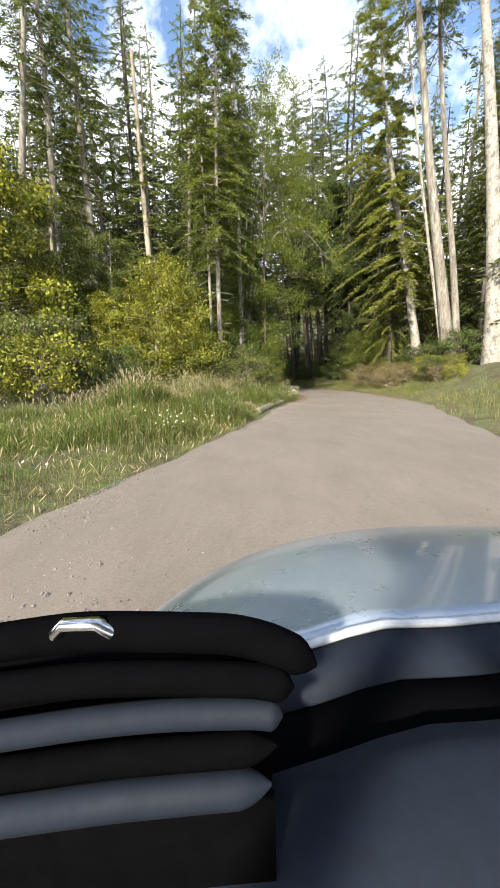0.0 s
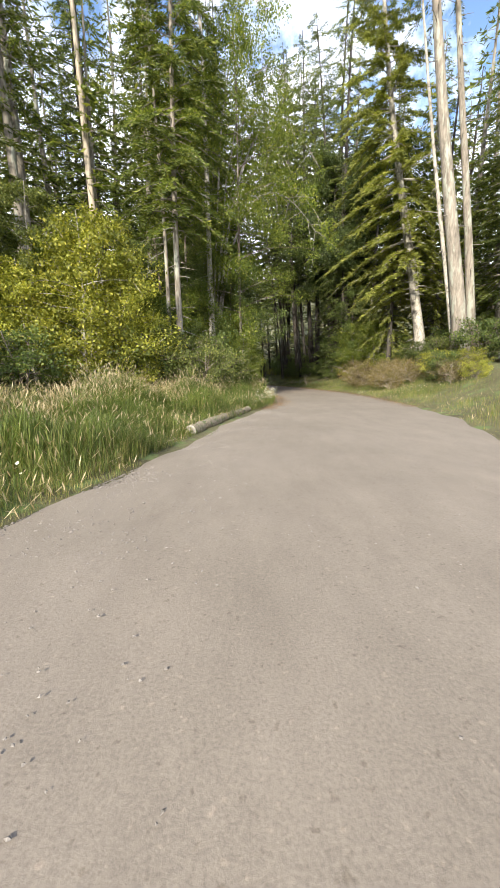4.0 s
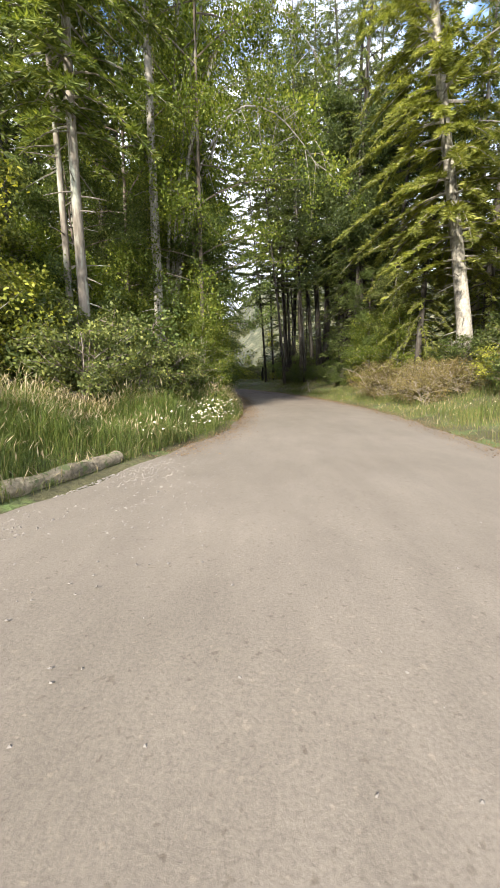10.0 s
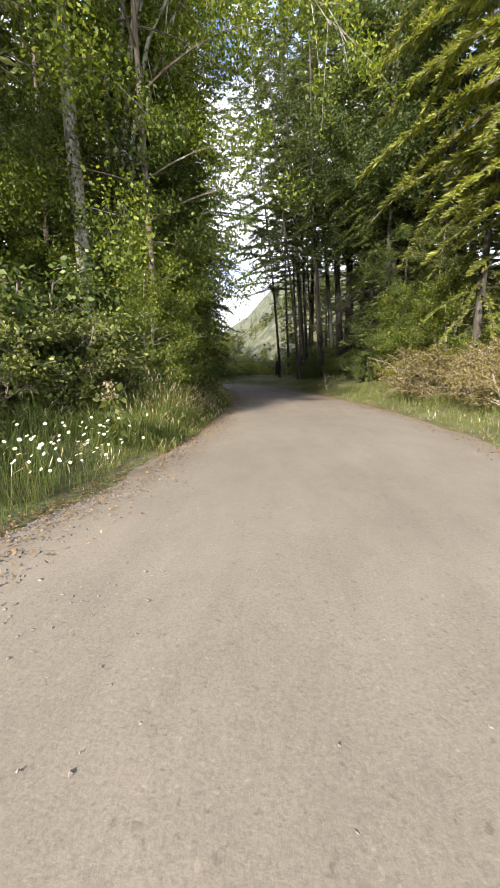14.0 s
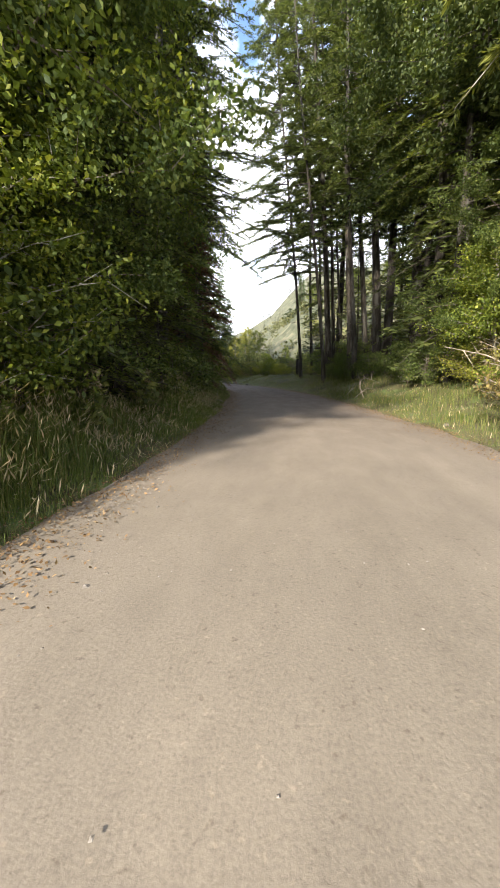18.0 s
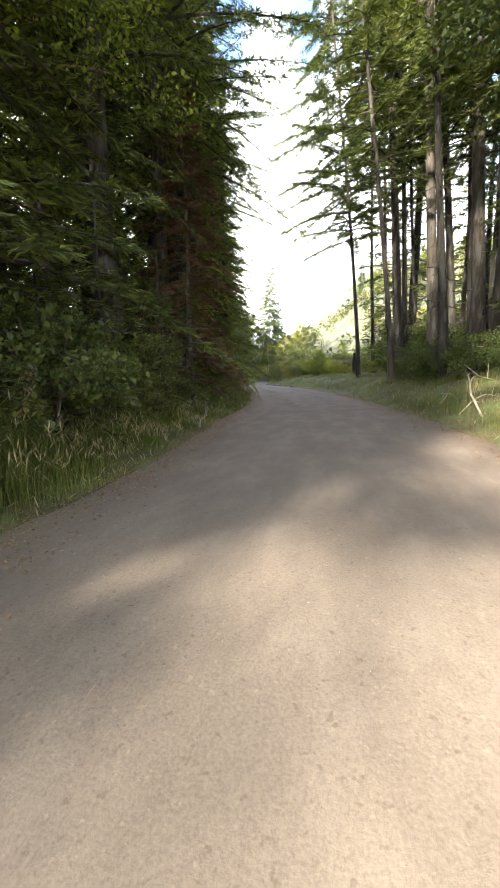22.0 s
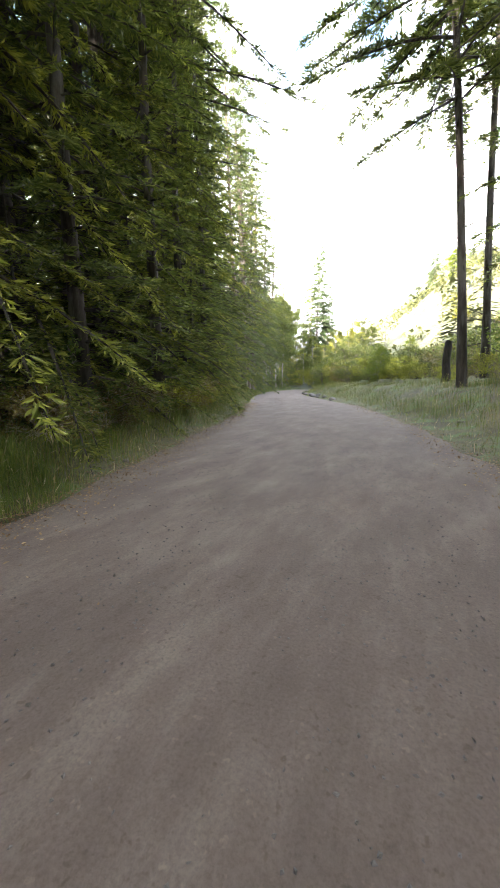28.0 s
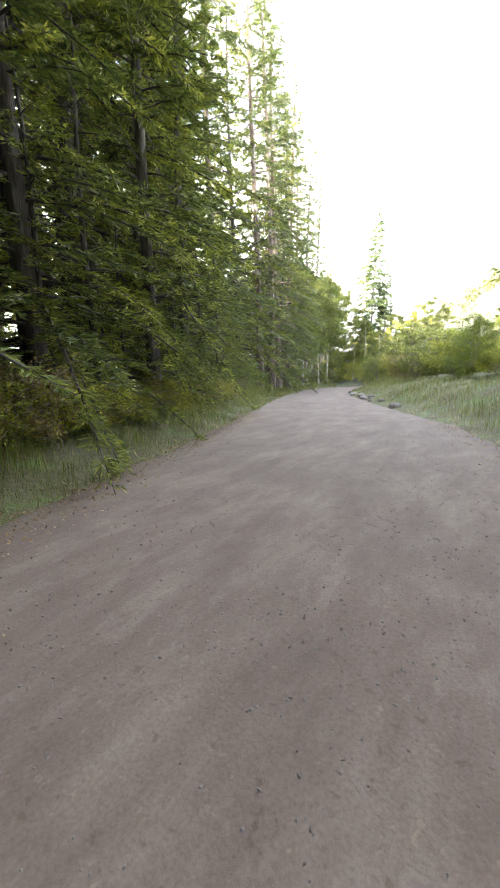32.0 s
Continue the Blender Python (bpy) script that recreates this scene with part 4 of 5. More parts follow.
    me = mesh_of("verge_grass", v, np.arange(len(v)).reshape(-1, 4), ["grass_green", "grass_dry", "seed_head"], np.concatenate(I))
    tagged(new("verge_grass", me), "tall verge grass with pale seed heads", "grass", kind="stuff")


grass_field()


def pebble(seed):
    """A squat angular stone: a jittered octahedron."""
    r = np.random.default_rng(seed)
    v = np.array([(1, 0, 0), (0, 1, 0), (-1, 0, 0), (0, -1, 0), (0, 0, 0.6), (0, 0, -0.6)], float)
    v = v * r.uniform(0.7, 1.2, 3) + r.normal(0, 0.16, (6, 3))
    return v, np.array([(0, 1, 4), (1, 2, 4), (2, 3, 4), (3, 0, 4), (1, 0, 5), (2, 1, 5), (3, 2, 5), (0, 3, 5)])


def gravel():
    P = [pebble(k) for k in range(12)]
    n1, n2, n3 = 26000, 1200, 11000
    y = np.r_[rng.uniform(0, 45, n1), rng.uniform(0, 62, n2), rng.uniform(50, 82, n3)]
    c = np.r_[rng.exponential(0.07, n1) * np.where((y[:n1] > 22) & (y[:n1] < 46), 0.45, 1.0), rng.random(n2), np.clip(rng.normal(0.5, 0.28, n3), 0.02, 0.98)]
    c = np.clip(c, 0.005, 0.98)
    n = len(y)
    x = left_x(y) + (right_x(y) - left_x(y)) * c
    s = rng.gamma(1.4, 0.0055, n) + 0.004 + np.where(y > 50, 0.002, 0)
    s = np.minimum(s, np.where(np.arange(n) < n1, 0.024, 0.012))
    s = np.where(c > 0.18, np.minimum(s, 0.011), s)
    out = []
    for k in range(n):
        v, f = P[k % 12]
        a = rng.uniform(0, 6.28)
        ca, sa = math.cos(a), math.sin(a)
        w = v * s[k]
        w = np.stack([w[:, 0] * ca - w[:, 1] * sa, w[:, 0] * sa + w[:, 1] * ca, w[:, 2]], -1)
        edge = 0.05 * (1 - (2 * c[k] - 1) ** 2) - 0.02
        out.append((w + (x[k], y[k], edge - s[k] * 0.1), f))
    tagged(new("gravel", mesh_of("gravel", *joined(out), ["stone", "stone_brown"], np.repeat(y > 48, 8))), "loose grey gravel stones on the road", "gravel", kind="stuff")


gravel()


def leaf_litter():
    """Fallen brown leaves and needles where the gravel meets the grass."""
    n = 56000
    y = rng.uniform(20, 75, n)
    left = rng.random(n) < 0.6
    off = rng.normal(-0.15, 0.3, n) - np.where(rng.random(n) < 0.3 * (y > 34), rng.exponential(0.2, n), 0)
    x = np.where(left, left_x(y) - off, right_x(y) + off)
    inside = (x > left_x(y)) & (x < right_x(y))
    z = np.where(inside, 0.02, ground_z(x, y) + 0.01)
    o = np.stack([x, y, np.maximum(z, 0.0) + rng.uniform(0, 0.008, n)], -1)
    way = unit(rng.normal(0, 1, (n, 3)) * (1, 1, 0.25))
    side = unit(np.cross(way, np.array([0, 0, 1.0]) + rng.normal(0, 0.3, (n, 3))))
    ln = rng.uniform(0.015, 0.05, n)
    v = blades(o, way, side, ln, ln * rng.uniform(0.3, 0.7, n), 0.15)[0]
    tagged(new("leaf_litter", mesh_of("leaf_litter", v, np.arange(len(v)).reshape(-1, 4), "litter")), "brown fallen leaves along the road edge", "leaves", kind="stuff")


leaf_litter()


# ---- small things beside the road ----
def fallen_log(points, r, label):
    p = np.array(points, float)
    s = np.linspace(0, 1, 28)
    q = np.stack([np.interp(s, np.linspace(0, 1, len(p)), p[:, k]) for k in range(3)], -1) + rng.normal(0, 0.012, (28, 3))
    rr = r * (1 + 0.08 * np.sin(s * 31) + rng.normal(0, 0.05, 28)) * (1 - 0.25 * s)
    log = new("fallen_log")
    v, f = tube(q, rr, 12)
    v = v + rng.normal(0, 0.008, v.shape)
    part("trunk", mesh_of("trunk", v, f, "log_wood", smooth=True), log)
    for c, rad, d in ((q[0], rr[0], q[0] - q[1]), (q[-1], rr[-1], q[-1] - q[-2])):
        u = unit(d)
        part("cut_end", mesh_of("cut_end", *tube(np.array([c, c + u * 0.012, c + u * 0.02]), [rad * 1.0, rad * 0.9, 0.005], 12), "bark_pale"), log, "broken pale end grain")
    tagged(log, label, "log")


fallen_log([(0.3, 14.0, 0.07), (0.85, 16.4, 0.08), (1.25, 17.8, 0.09), (1.78, 19.6, 0.09)], 0.15, "weathered fallen log along the grass edge")


def flower_mesh():
    V, F, I = [], [], []
    n = 0
    for k in range(11):
        a = k * 2 * math.pi / 11
        d, s = np.array([math.cos(a), math.sin(a), 0.15]), np.array([-math.sin(a), math.cos(a), 0])
        V += [d * 0.008, d * 0.022 + s * 0.008, d * 0.032, d * 0.022 - s * 0.008]
        F.append([n, n + 1, n + 2, n + 3])
        I.append(0)
        n += 4
    for k in range(6):
        a, b = k * math.pi / 3, (k + 1) * math.pi / 3
        V += [np.array([0, 0, 0.009]), np.array([math.cos(a), math.sin(a), 0.3]) * 0.011, np.array([math.cos((a + b) / 2), math.sin((a + b) / 2), 0.3]) * 0.011,
              np.array([math.cos(b), math.sin(b), 0.3]) * 0.011]
        F.append([n, n + 1, n + 2, n + 3])
        I.append(1)
        n += 4
    return mesh_of("flower", np.array(V), F, ["petal_white", "daisy_centre"], I)


FLOWER = flower_mesh()


def daisies(cx, cy, count, along, across, hmax=0.75):
    clump = new("daisy_clump")
    clump.location = (cx, cy, float(ground_z(cx, cy)))
    stems = []
    for k in range(count):
        y = cy + rng.normal(0, along)
        x = cx + float(left_x(y) - left_x(cy)) * (1 if cx < 5 else 0) - abs(rng.normal(0, across)) + 0.2
        z = float(ground_z(x, y))
        h = rng.uniform(0.3, hmax)
        top = np.array([x + rng.normal(0, 0.08), y + rng.normal(0, 0.08) - 0.05, z + h]) - np.array(clump.location)
        foot = np.array([x, y, z - 0.02]) - np.array(clump.location)
        stems.append(tube(np.array([foot, (foot + top) / 2 + rng.normal(0, 0.02, 3), top]), [0.003, 0.0025, 0.002], 4))
        fl = part("flower", FLOWER, clump)
        sc = rng.uniform(0.5, 0.8)
        fl.matrix_basis = Matrix.Translation(top) @ pose(0, 0, 0, rng.uniform(10, 60), rng.uniform(-20, 20), rng.uniform(-60, 60)) @ Matrix.Diagonal((sc, sc, sc, 1))
    tagged(part("stalk", mesh_of("stalk", *joined(stems), "grass_green"), clump), kind="stuff")
    tagged(clump, "clump of white ox-eye daisies in the verge grass", "flowers", "daisy clumps")


daisies(2.95, 23.4, 130, 1.0, 0.35, 0.8)
daisies(-1.75, 7.7, 26, 0.5, 0.35, 0.6)
daisies(-1.2, 8.9, 13, 0.35, 0.3, 0.6)
daisies(2.3, 21.0, 6, 0.8, 0.3, 0.6)
daisies(11.4, 24.5, 14, 0.6, 0.5, 0.6)
daisies(-2.6, 5.0, 5, 0.5, 0.3, 0.5)


def tall_weed(x, y, h):
    w = new("tall_weed")
    w.location = (x, y, float(ground_z(x, y)))
    s = np.linspace(0, 1, 7)[:, None]
    c = np.concatenate([0.12 * np.sin(s * 2), 0.05 * s, h * s], 1)
    part("stem", mesh_of("stem", *tube(c, np.linspace(0.012, 0.004, 7), 5), "grass_green"), w)
    v = leaf_cloud(c[2:6], 0.18, 90, 0.16)
    part("foliage", mesh_of("foliage", v, np.arange(len(v)).reshape(-1, 4), "leaves_green"), w)
    v = leaf_cloud(c[5:], 0.13, 120, 0.05)
    tagged(part("flower_head", mesh_of("flower_head", v, np.arange(len(v)).reshape(-1, 4), "seed_head"), w, "pale fluffy flower head"), kind="stuff")
    tagged(w, "tall weed with pale fluffy flower head", "weed", "tall verge weeds")


for x, y, h in [(0.9, 31.6, 1.7), (1.7, 29.5, 1.2), (2.2, 33.4, 1.2), (1.9, 36.2, 1.2), (1.6, 38.5, 1.25), (1.8, 38.9, 1.1), (1.4, 40.6, 1.2), (0.9, 42.0, 1.1), (0.7, 44.6, 1.2), (1.2, 27.5, 1.2), (2.6, 25.5, 1.1), (0.2, 46.5, 1.0), (-0.2, 48.6, 1.1)]:
    tall_weed(x, y, h)


def dead_branch(points, r):
    p = np.array(points, float)
    s = np.linspace(0, 1, 16)
    q = np.stack([np.interp(s, np.linspace(0, 1, len(p)), p[:, k]) for k in range(3)], -1)
    for _ in range(4):
        q[1:-1] = (q[:-2] + 2 * q[1:-1] + q[2:]) / 4
    q[1:-1] += rng.normal(0, 0.008, (14, 3))
    b = new("fallen_branch")
    part("limb", mesh_of("limb", *tube(q, np.linspace(r, r * 0.3, 16), 6), "dead_wood", smooth=True), b)
    for k in (4, 7, 10, 12):
        d = unit(rng.normal(0, 1, 3) + np.array([0, 0, 0.4])) * rng.uniform(0.3, 0.8)
        part("twig", mesh_of("twig", *tube(q[k] + d * np.linspace(0, 1, 4)[:, None], [r * 0.5, r * 0.4, r * 0.25, r * 0.1], 4), "dead_wood"), b)
    tagged(b, "bare grey fallen branch on the verge", "branch", "fallen branches")


dead_branch([(9.0, 47.6, 0.1), (8.8, 48.6, 0.9), (9.3, 49.9, 1.3), (10.4, 50.8, 0.9)], 0.035)
dead_branch([(8.6, 48.4, 0.15), (9.4, 49.4, 0.7), (10.2, 49.6, 0.5)], 0.025)
dead_branch([(8.3, 50.2, 0.15), (9.0, 51.8, 0.6), (8.7, 53.4, 0.4)], 0.03)
dead_branch([(1.9, 45.2, 0.1), (1.3, 46.6, 0.12), (1.0, 48.0, 0.15)], 0.03)
dead_branch([(11.0, 36.5, 0.6), (10.6, 37.8, 1.8), (9.9, 39.6, 2.2)], 0.03)


def stump(x, y, h, r):
    t = new("tree_stump")
    t.location = (x, y, float(ground_z(x, y)))
    n = 9
    c = np.stack([0.03 * np.sin(np.arange(n)), np.zeros(n), np.linspace(-0.2, h, n)], -1)
    v, f = tube(c, r * np.r_[1.5, 1.2, np.linspace(1.05, 0.9, n - 2)] , 12)
    v[-12:, 2] += rng.uniform(-0.12, 0.2, 12)
    part("trunk", mesh_of("trunk", v, f, "charred_wood", smooth=True), t)
    part("broken_top", mesh_of("broken_top", *tube(c[-1] + np.array([[0, 0, -0.1], [0, 0, -0.08], [0, 0, -0.06]]), [r * 0.88, r * 0.5, 0.01], 12), "charred_wood"), t)
    tagged(t, "charred broken tree stump among scrub", "stump")


stump(5.0, 75.6, 2.1, 0.2)
stump(3.4, 88.0, 1.3, 0.3)


def boulder(x, y, r, seed):
    rr = np.random.default_rng(seed)
    bm = bmesh.new()
    bmesh.ops.create_icosphere(bm, subdivisions=2, radius=r)
    sq = rr.uniform(0.7, 1.25, 3)
    for v in bm.verts:
        k = 1 + 0.16 * noise.noise(Vector(v.co) * (2.2 / r) + Vector((seed, 0, 0)))
        v.co = Vector((v.co.x * sq[0], v.co.y * sq[1], v.co.z * sq[2] * 0.7)) * k
    me = bpy.data.meshes.new("rock")
    bm.to_mesh(me)
    bm.free()
    me.materials.append(MATS["stone"])
    ob = new("rock", me)
    ob.location = (x, y, float(ground_z(x, y)) + r * 0.2)
    tagged(ob, "rough grey rock at the road edge", "rock", "roadside rocks")


for k in range(22):
    y = rng.uniform(78, 100)
    boulder(float(right_x(y)) + rng.uniform(0.1, 0.7), y, rng.uniform(0.12, 0.32), k + 3)
for k, (x, y, r) in enumerate([(8.4, 52.0, 0.12), (6.9, 56.6, 0.1), (7.6, 53.3, 0.08), (5.6, 61.5, 0.1), (5.0, 64.5, 0.09), (9.6, 38.0, 0.09), (1.6, 49.0, 0.07), (-0.6, 57.5, 0.07)]):
    boulder(x, y, r, k + 60)


# ---- far wooded slopes ----
def far_woods():
    V, I = [], []
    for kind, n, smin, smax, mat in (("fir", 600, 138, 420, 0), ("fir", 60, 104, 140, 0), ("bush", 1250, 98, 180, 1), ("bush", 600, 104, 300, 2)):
        x, y = rng.uniform(-140, 260, 12000), rng.uniform(98, 480, 12000)
        s = y + 0.3 * (x - 5)
        ok = (s > smin) & (s < smax) & (np.abs(x - 20 - (y - 100) * 0.1) < 50 + (y - 95) * 0.6) & ((y > 140) | (x > right_x(y) + 10))
        x, y = x[ok][:n], y[ok][:n]
        z = ground_z(x, y)
        for px_, py_, pz_ in zip(x, y, z):
            m = 60
            if kind == "fir":
                h = rng.uniform(5, 11)
                u = rng.random(m) ** 0.8
                az = rng.uniform(0, 6.28, m)
                rad = h * 0.19 * (1 - u) + 0.3
                o = np.stack([np.full(m, px_), np.full(m, py_), pz_ + h * (0.06 + 0.92 * u)], -1)
                way = unit(np.stack([np.cos(az), np.sin(az), np.full(m, -0.35)], -1))
                V.append(blades(o, way, unit(np.cross(way, np.array([0, 0, 1.0]))), rad * rng.uniform(0.8, 1.3, m), rad * 0.3 + 0.15, 0.15)[0])
            else:
                r = rng.uniform(0.7, 2.3)
                c = np.array([[px_, py_, pz_ + r * 0.6]])
                V.append(leaf_cloud(c, r, m, r * 0.34))
            I.append(np.full(m, mat))
    v = np.concatenate(V)
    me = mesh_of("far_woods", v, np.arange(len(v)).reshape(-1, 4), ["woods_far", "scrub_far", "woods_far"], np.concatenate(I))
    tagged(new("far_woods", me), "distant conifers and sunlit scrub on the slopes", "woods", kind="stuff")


far_woods()


# ---- the car at the start of the drive ----
def plain(name, color, rough, metal=0.0, coat=0.0, grain=0.15):
    m, n, l, b = nodes_of(name)
    g = noise_fac(n, l, 60, 4.0)
    lo, hi = tuple(c * (1 - grain) for c in color), tuple(c * (1 + grain) for c in color)
    l.new(ramp(n, l, g, [(0.3, lo), (0.7, hi)]), b.inputs["Base Color"])
    l.new(ramp(n, l, noise_fac(n, l, 5, 5.0), [(0.3, (rough * 0.8,) * 3), (0.7, (min(1, rough * 1.25),) * 3)]), b.inputs["Roughness"])
    b.inputs["Metallic"].default_value, b.inputs["Coat Weight"].default_value, b.inputs["Specular IOR Level"].default_value = metal, coat, 0.5 if coat or metal else 0.2
    return m


plain("car_paint", (0.36, 0.42, 0.48), 0.3, 0.5, 0.6, 0.05)
# black dash materials, pushed near zero with the cabin's shade put into the colour
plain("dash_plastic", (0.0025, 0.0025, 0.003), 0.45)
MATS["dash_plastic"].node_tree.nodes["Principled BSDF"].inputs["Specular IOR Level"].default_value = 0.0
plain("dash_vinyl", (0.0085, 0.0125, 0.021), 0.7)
plain("rubber", (0.02, 0.02, 0.02), 0.85)
plain("seal_trim", (0.58, 0.6, 0.63), 0.35, 0.3)
plain("chrome", (0.6, 0.6, 0.6), 0.2, 1.0)


def loft(rows):
    """Quads over rows of points, all rows of one length."""
    a = np.array(rows, float)
    n, k = a.shape[:2]
    i, j = np.meshgrid(np.arange(n - 1), np.arange(k - 1), indexing="ij")
    p = (i * k + j).ravel()
    return a.reshape(-1, 3), np.stack([p, p + 1, p + k + 1, p + k], -1)


def thick(ob, t):
    m = ob.modifiers.new("thickness", "SOLIDIFY")
    m.thickness, m.offset = t, -1
    return ob


def small_car():
    car = new("car")
    mid = 0.55
    u = np.linspace(-1, 1, 33)

    def bonnet_row(f):
        # f 0 at the windscreen, 1 at the nose
        half = 0.84 - 0.03 * f
        x = mid + half * u
        back = 0.5 - 0.13 * np.abs(u) ** 2.0
        nose = 1.1 - 0.26 * np.abs(u) ** 2 - 0.12 * np.abs(u) ** 12
        y = back + (nose - back) * f
        z = 0.998 - 0.06 * f - 0.06 * f ** 3 - 0.075 * np.abs(u) ** 3.5 + 0.012 * np.exp(-((np.abs(u) - 0.45) / 0.08) ** 2) * (1 - f)
        return np.stack([x, y, z], -1)

    hood = [bonnet_row(f) for f in np.linspace(0, 1, 18)]
    lip = hood[-1] + np.array([0, 0.02, -0.04])
    thick(part("bonnet", mesh_of("bonnet", *loft(hood + [lip]), "car_paint", smooth=True), car, "pale grey-blue bonnet with glossy reflections"), 0.012)
    part("bonnet_seal", mesh_of("bonnet_seal", *tube(bonnet_row(0) + np.array([0, -0.012, 0.002]), np.full(33, 0.007), 6), "seal_trim", smooth=True), car, "bright strip along the bonnet edge")
    shelf = [bonnet_row(0) + np.array([0, dy, dz]) for dy, dz in ((-0.016, -0.01), (-0.04, -0.02), (-0.075, -0.033))]
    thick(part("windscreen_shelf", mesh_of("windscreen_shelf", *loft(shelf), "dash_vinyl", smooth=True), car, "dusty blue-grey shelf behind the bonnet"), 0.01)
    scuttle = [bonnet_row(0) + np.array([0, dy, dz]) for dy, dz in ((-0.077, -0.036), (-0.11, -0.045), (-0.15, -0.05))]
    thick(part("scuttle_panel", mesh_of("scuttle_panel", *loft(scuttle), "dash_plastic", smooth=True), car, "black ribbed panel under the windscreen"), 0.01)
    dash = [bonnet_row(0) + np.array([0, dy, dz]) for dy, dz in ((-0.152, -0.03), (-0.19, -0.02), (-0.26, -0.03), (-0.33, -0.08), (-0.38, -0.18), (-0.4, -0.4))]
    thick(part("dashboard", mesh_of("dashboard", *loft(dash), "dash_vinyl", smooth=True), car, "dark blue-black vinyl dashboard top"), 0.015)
    cap = part("washer_cap", mesh_of("washer_cap", *tube(np.array([(0.31, 0.37, 0.92), (0.31, 0.37, 0.952), (0.31, 0.37, 0.956), (0.31, 0.37, 0.957)]), [0.022, 0.022, 0.018, 0.002], 16), "dash_plastic", smooth=True), car)
    part("screw", mesh_of("screw", *tube(np.array([(0.31, 0.37, 0.955), (0.31, 0.37, 0.961), (0.31, 0.37, 0.962)]), [0.005, 0.005, 0.001], 10), "chrome"), cap)
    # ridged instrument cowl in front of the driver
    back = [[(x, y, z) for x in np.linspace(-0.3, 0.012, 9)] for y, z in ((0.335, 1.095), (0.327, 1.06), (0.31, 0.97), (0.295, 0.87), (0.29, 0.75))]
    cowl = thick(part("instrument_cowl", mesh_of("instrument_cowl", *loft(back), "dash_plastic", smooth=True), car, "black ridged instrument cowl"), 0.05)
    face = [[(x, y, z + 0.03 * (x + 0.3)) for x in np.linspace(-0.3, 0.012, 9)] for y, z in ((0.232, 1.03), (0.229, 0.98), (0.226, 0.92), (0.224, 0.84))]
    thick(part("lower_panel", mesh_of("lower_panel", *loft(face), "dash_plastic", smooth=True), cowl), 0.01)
    for pts, r in (([(-0.3, 0.272, 1.13), (-0.15, 0.272, 1.152), (-0.09, 0.272, 1.15), (-0.02, 0.27, 1.148), (0.012, 0.268, 1.14), (0.05, 0.262, 1.122)], 0.016),
                   ([(-0.3, 0.252, 1.105), (-0.14, 0.252, 1.124), (-0.07, 0.252, 1.124), (0.0, 0.252, 1.12), (0.03, 0.25, 1.114)], 0.013),
                   ([(-0.3, 0.242, 1.07), (-0.13, 0.242, 1.095), (-0.07, 0.242, 1.1), (0.0, 0.242, 1.1), (0.02, 0.24, 1.098)], 0.011),
                   ([(-0.3, 0.234, 1.045), (-0.11, 0.234, 1.07), (0.015, 0.234, 1.078)], 0.012),
                   ([(-0.3, 0.226, 1.015), (-0.11, 0.226, 1.042), (0.01, 0.228, 1.05)], 0.013)):
        p = np.array(pts)
        q = np.stack([np.interp(np.linspace(0, 1, 30), np.linspace(0, 1, len(p)), p[:, c]) for c in range(3)], -1)
        for _ in range(3):
            q[1:-1] = (q[:-2] + 2 * q[1:-1] + q[2:]) / 4
        rad = np.full(30, r)
        rad[-3:] = r * np.array([0.85, 0.55, 0.1])
        # third and fifth ridge take the paler vinyl, standing in for lit bands
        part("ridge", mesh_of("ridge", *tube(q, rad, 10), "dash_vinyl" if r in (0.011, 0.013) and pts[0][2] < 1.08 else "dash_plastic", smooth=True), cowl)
    # whitish lit gap on the cowl, built as an added bright metal piece
    part("clip", mesh_of("clip", *tube(np.array([(-0.16, 0.262, 1.156), (-0.152, 0.26, 1.166), (-0.125, 0.26, 1.166), (-0.115, 0.262, 1.156)]), [0.006] * 4, 6), "chrome", smooth=True), cowl, "small bright metal piece in place of a lit gap")
    # unseen roof and pillars over the seats, added to shade the dashboard
    roof = [[(mid + 0.68 * v, y, 1.62 + 0.05 * (1 - v * v) - 0.04 * (y < -1.3)) for v in np.linspace(-1, 1, 9)] for y in (0.1, -0.4, -1.0, -1.35, -1.45)]
    thick(part("roof", mesh_of("roof", *loft(roof), "car_paint", smooth=True), car), 0.03)
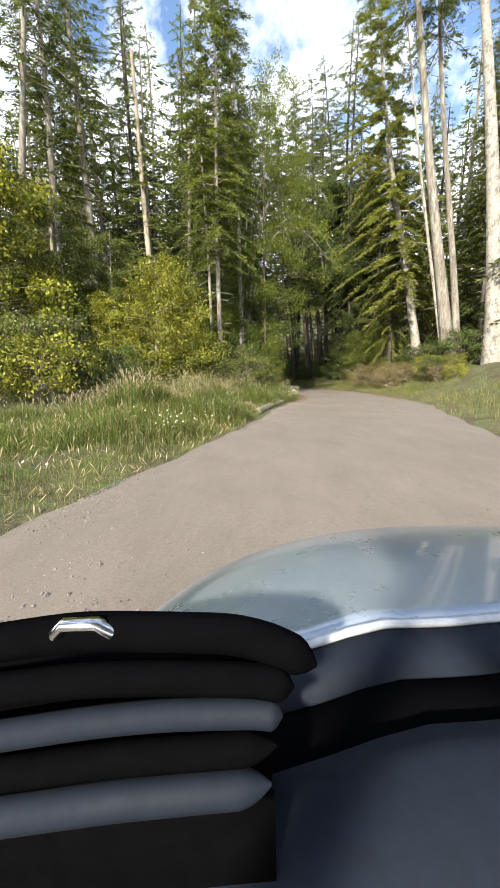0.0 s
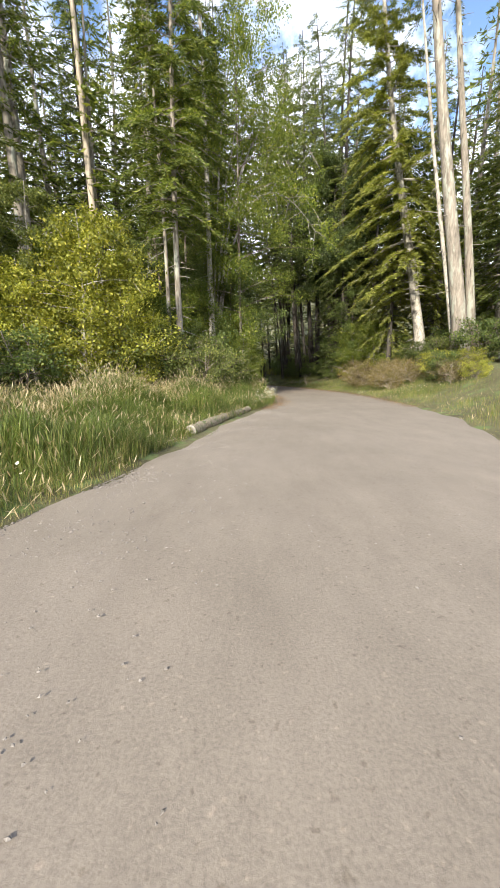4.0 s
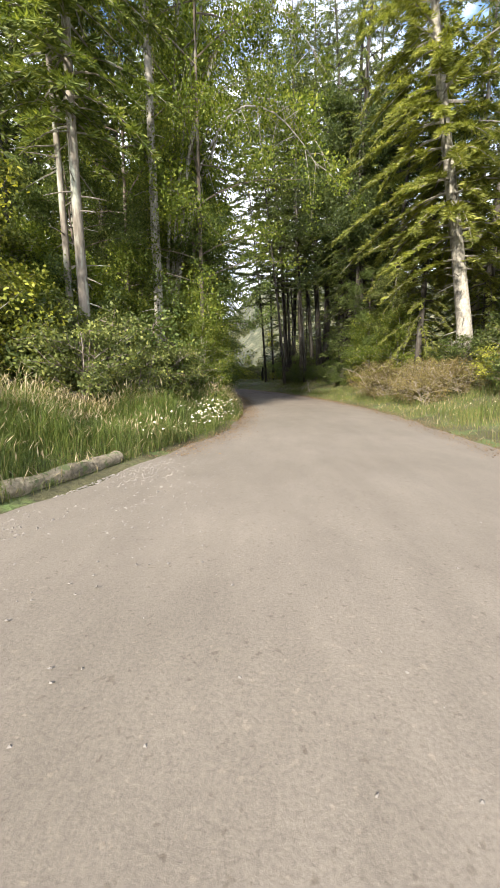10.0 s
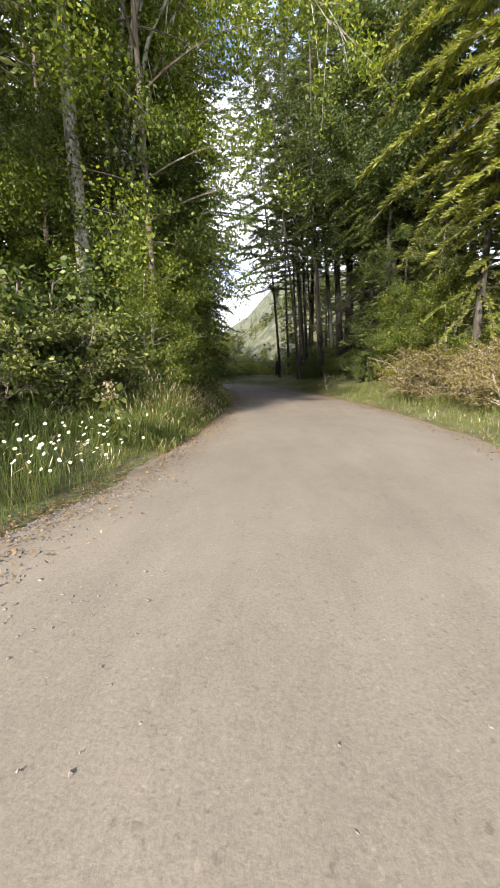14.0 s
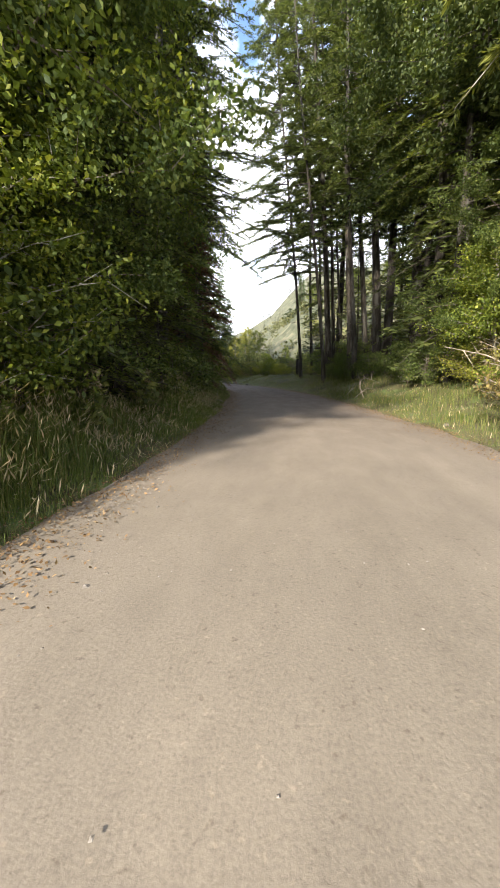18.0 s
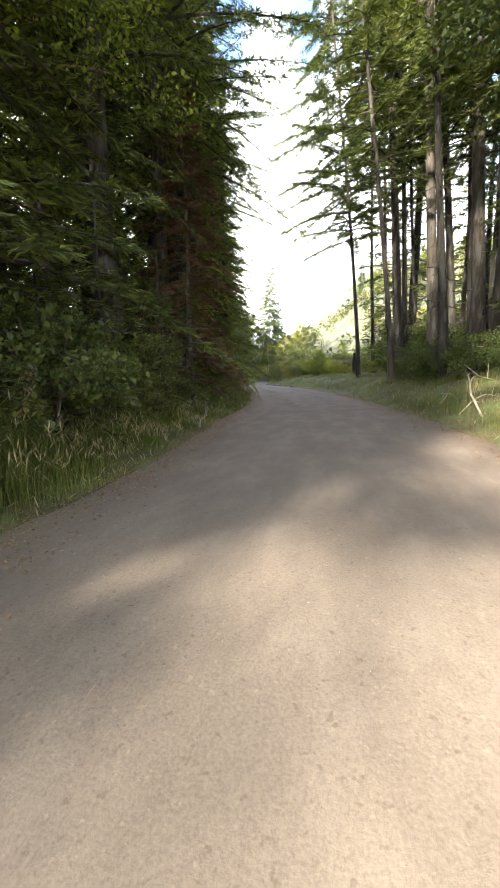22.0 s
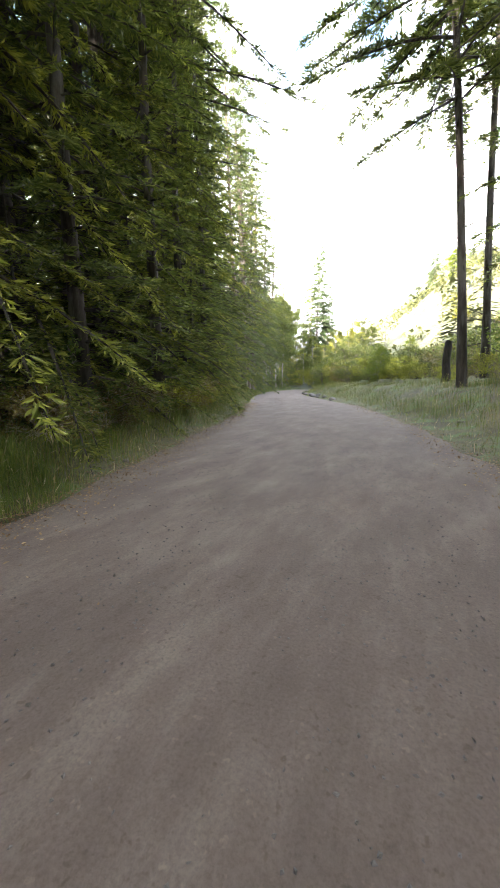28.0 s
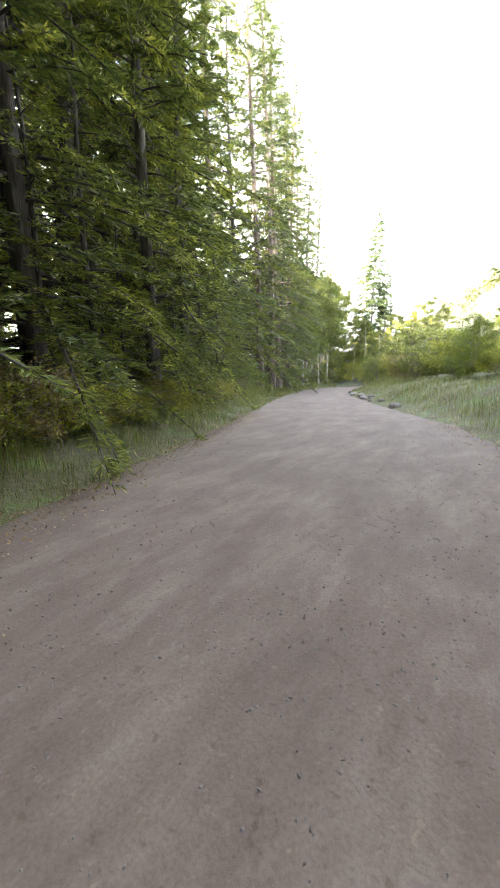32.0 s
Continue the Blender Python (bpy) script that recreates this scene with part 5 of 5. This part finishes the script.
    for sgn in (-1, 1):
        for (y0, y1, r) in ((0.36, 0.1, 0.03), (-0.45, -0.5, 0.03), (-1.5, -1.4, 0.04)):
            part("pillar", mesh_of("pillar", *tube(np.array([(mid + sgn * 0.93, y0 - 0.06, 0.86), (mid + sgn * 0.86, (y0 + y1) / 2, 1.25), (mid + sgn * 0.68, y1, 1.63)]), [r] * 3, 8), "car_paint", smooth=True), car)
    # body below the bonnet, doors, tail, wheels
    for sgn in (-1, 1):
        x = mid + sgn * 0.78
        top = [(x, y, z) for y, z in ((0.66, 0.8), (0.5, 0.86), (0.37, 0.88), (-0.6, 0.88), (-1.4, 0.86), (-1.55, 0.8))]
        sill = [(x + sgn * 0.02, y, 0.28) for _, y, _ in top]
        belly = [(x + sgn * 0.045, y, 0.6) for _, y, _ in top]
        thick(part("side_panel", mesh_of("side_panel", *loft([top, belly, sill]), "car_paint", smooth=True), car), 0.03)
    front = [[(mid + 0.76 * v, 1.06 - 0.26 * v * v - 0.12 * abs(v) ** 12, z) for v in np.linspace(-1, 1, 25)] for z in (0.8, 0.6, 0.4, 0.28)]
    thick(part("front_panel", mesh_of("front_panel", *loft(front), "car_paint", smooth=True), car), 0.03)
    tail = [[(mid + 0.8 * v, -1.56, z) for v in np.linspace(-1, 1, 5)] for z in (0.86, 0.6, 0.28)]
    thick(part("tail_panel", mesh_of("tail_panel", *loft(tail), "car_paint"), car), 0.03)
    floor = [[(mid + 0.78 * v, y, 0.3) for v in (-1, 0, 1)] for y in (1.0, 0, -1.5)]
    thick(part("floor_pan", mesh_of("floor_pan", *loft(floor), "dash_plastic"), car), 0.03)
    for x in (mid - 0.74, mid + 0.74):
        for y in (0.5, -1.1):
            w = part("wheel", mesh_of("wheel", *tube(np.array([(x + d, y, 0.3) for d in (-0.09, -0.085, 0.085, 0.09)]), [0.02, 0.17, 0.17, 0.02], 24), "chrome", smooth=True), car)
            a = np.linspace(0, 2 * np.pi, 33)
            part("tyre", mesh_of("tyre", *tube(np.stack([np.full(33, x), y + 0.215 * np.cos(a), 0.3 + 0.215 * np.sin(a)], -1), np.full(33, 0.085), 10), "rubber", smooth=True), w)
    tagged(car, "small grey-blue car with black dashboard standing on the gravel", "car")


small_car()
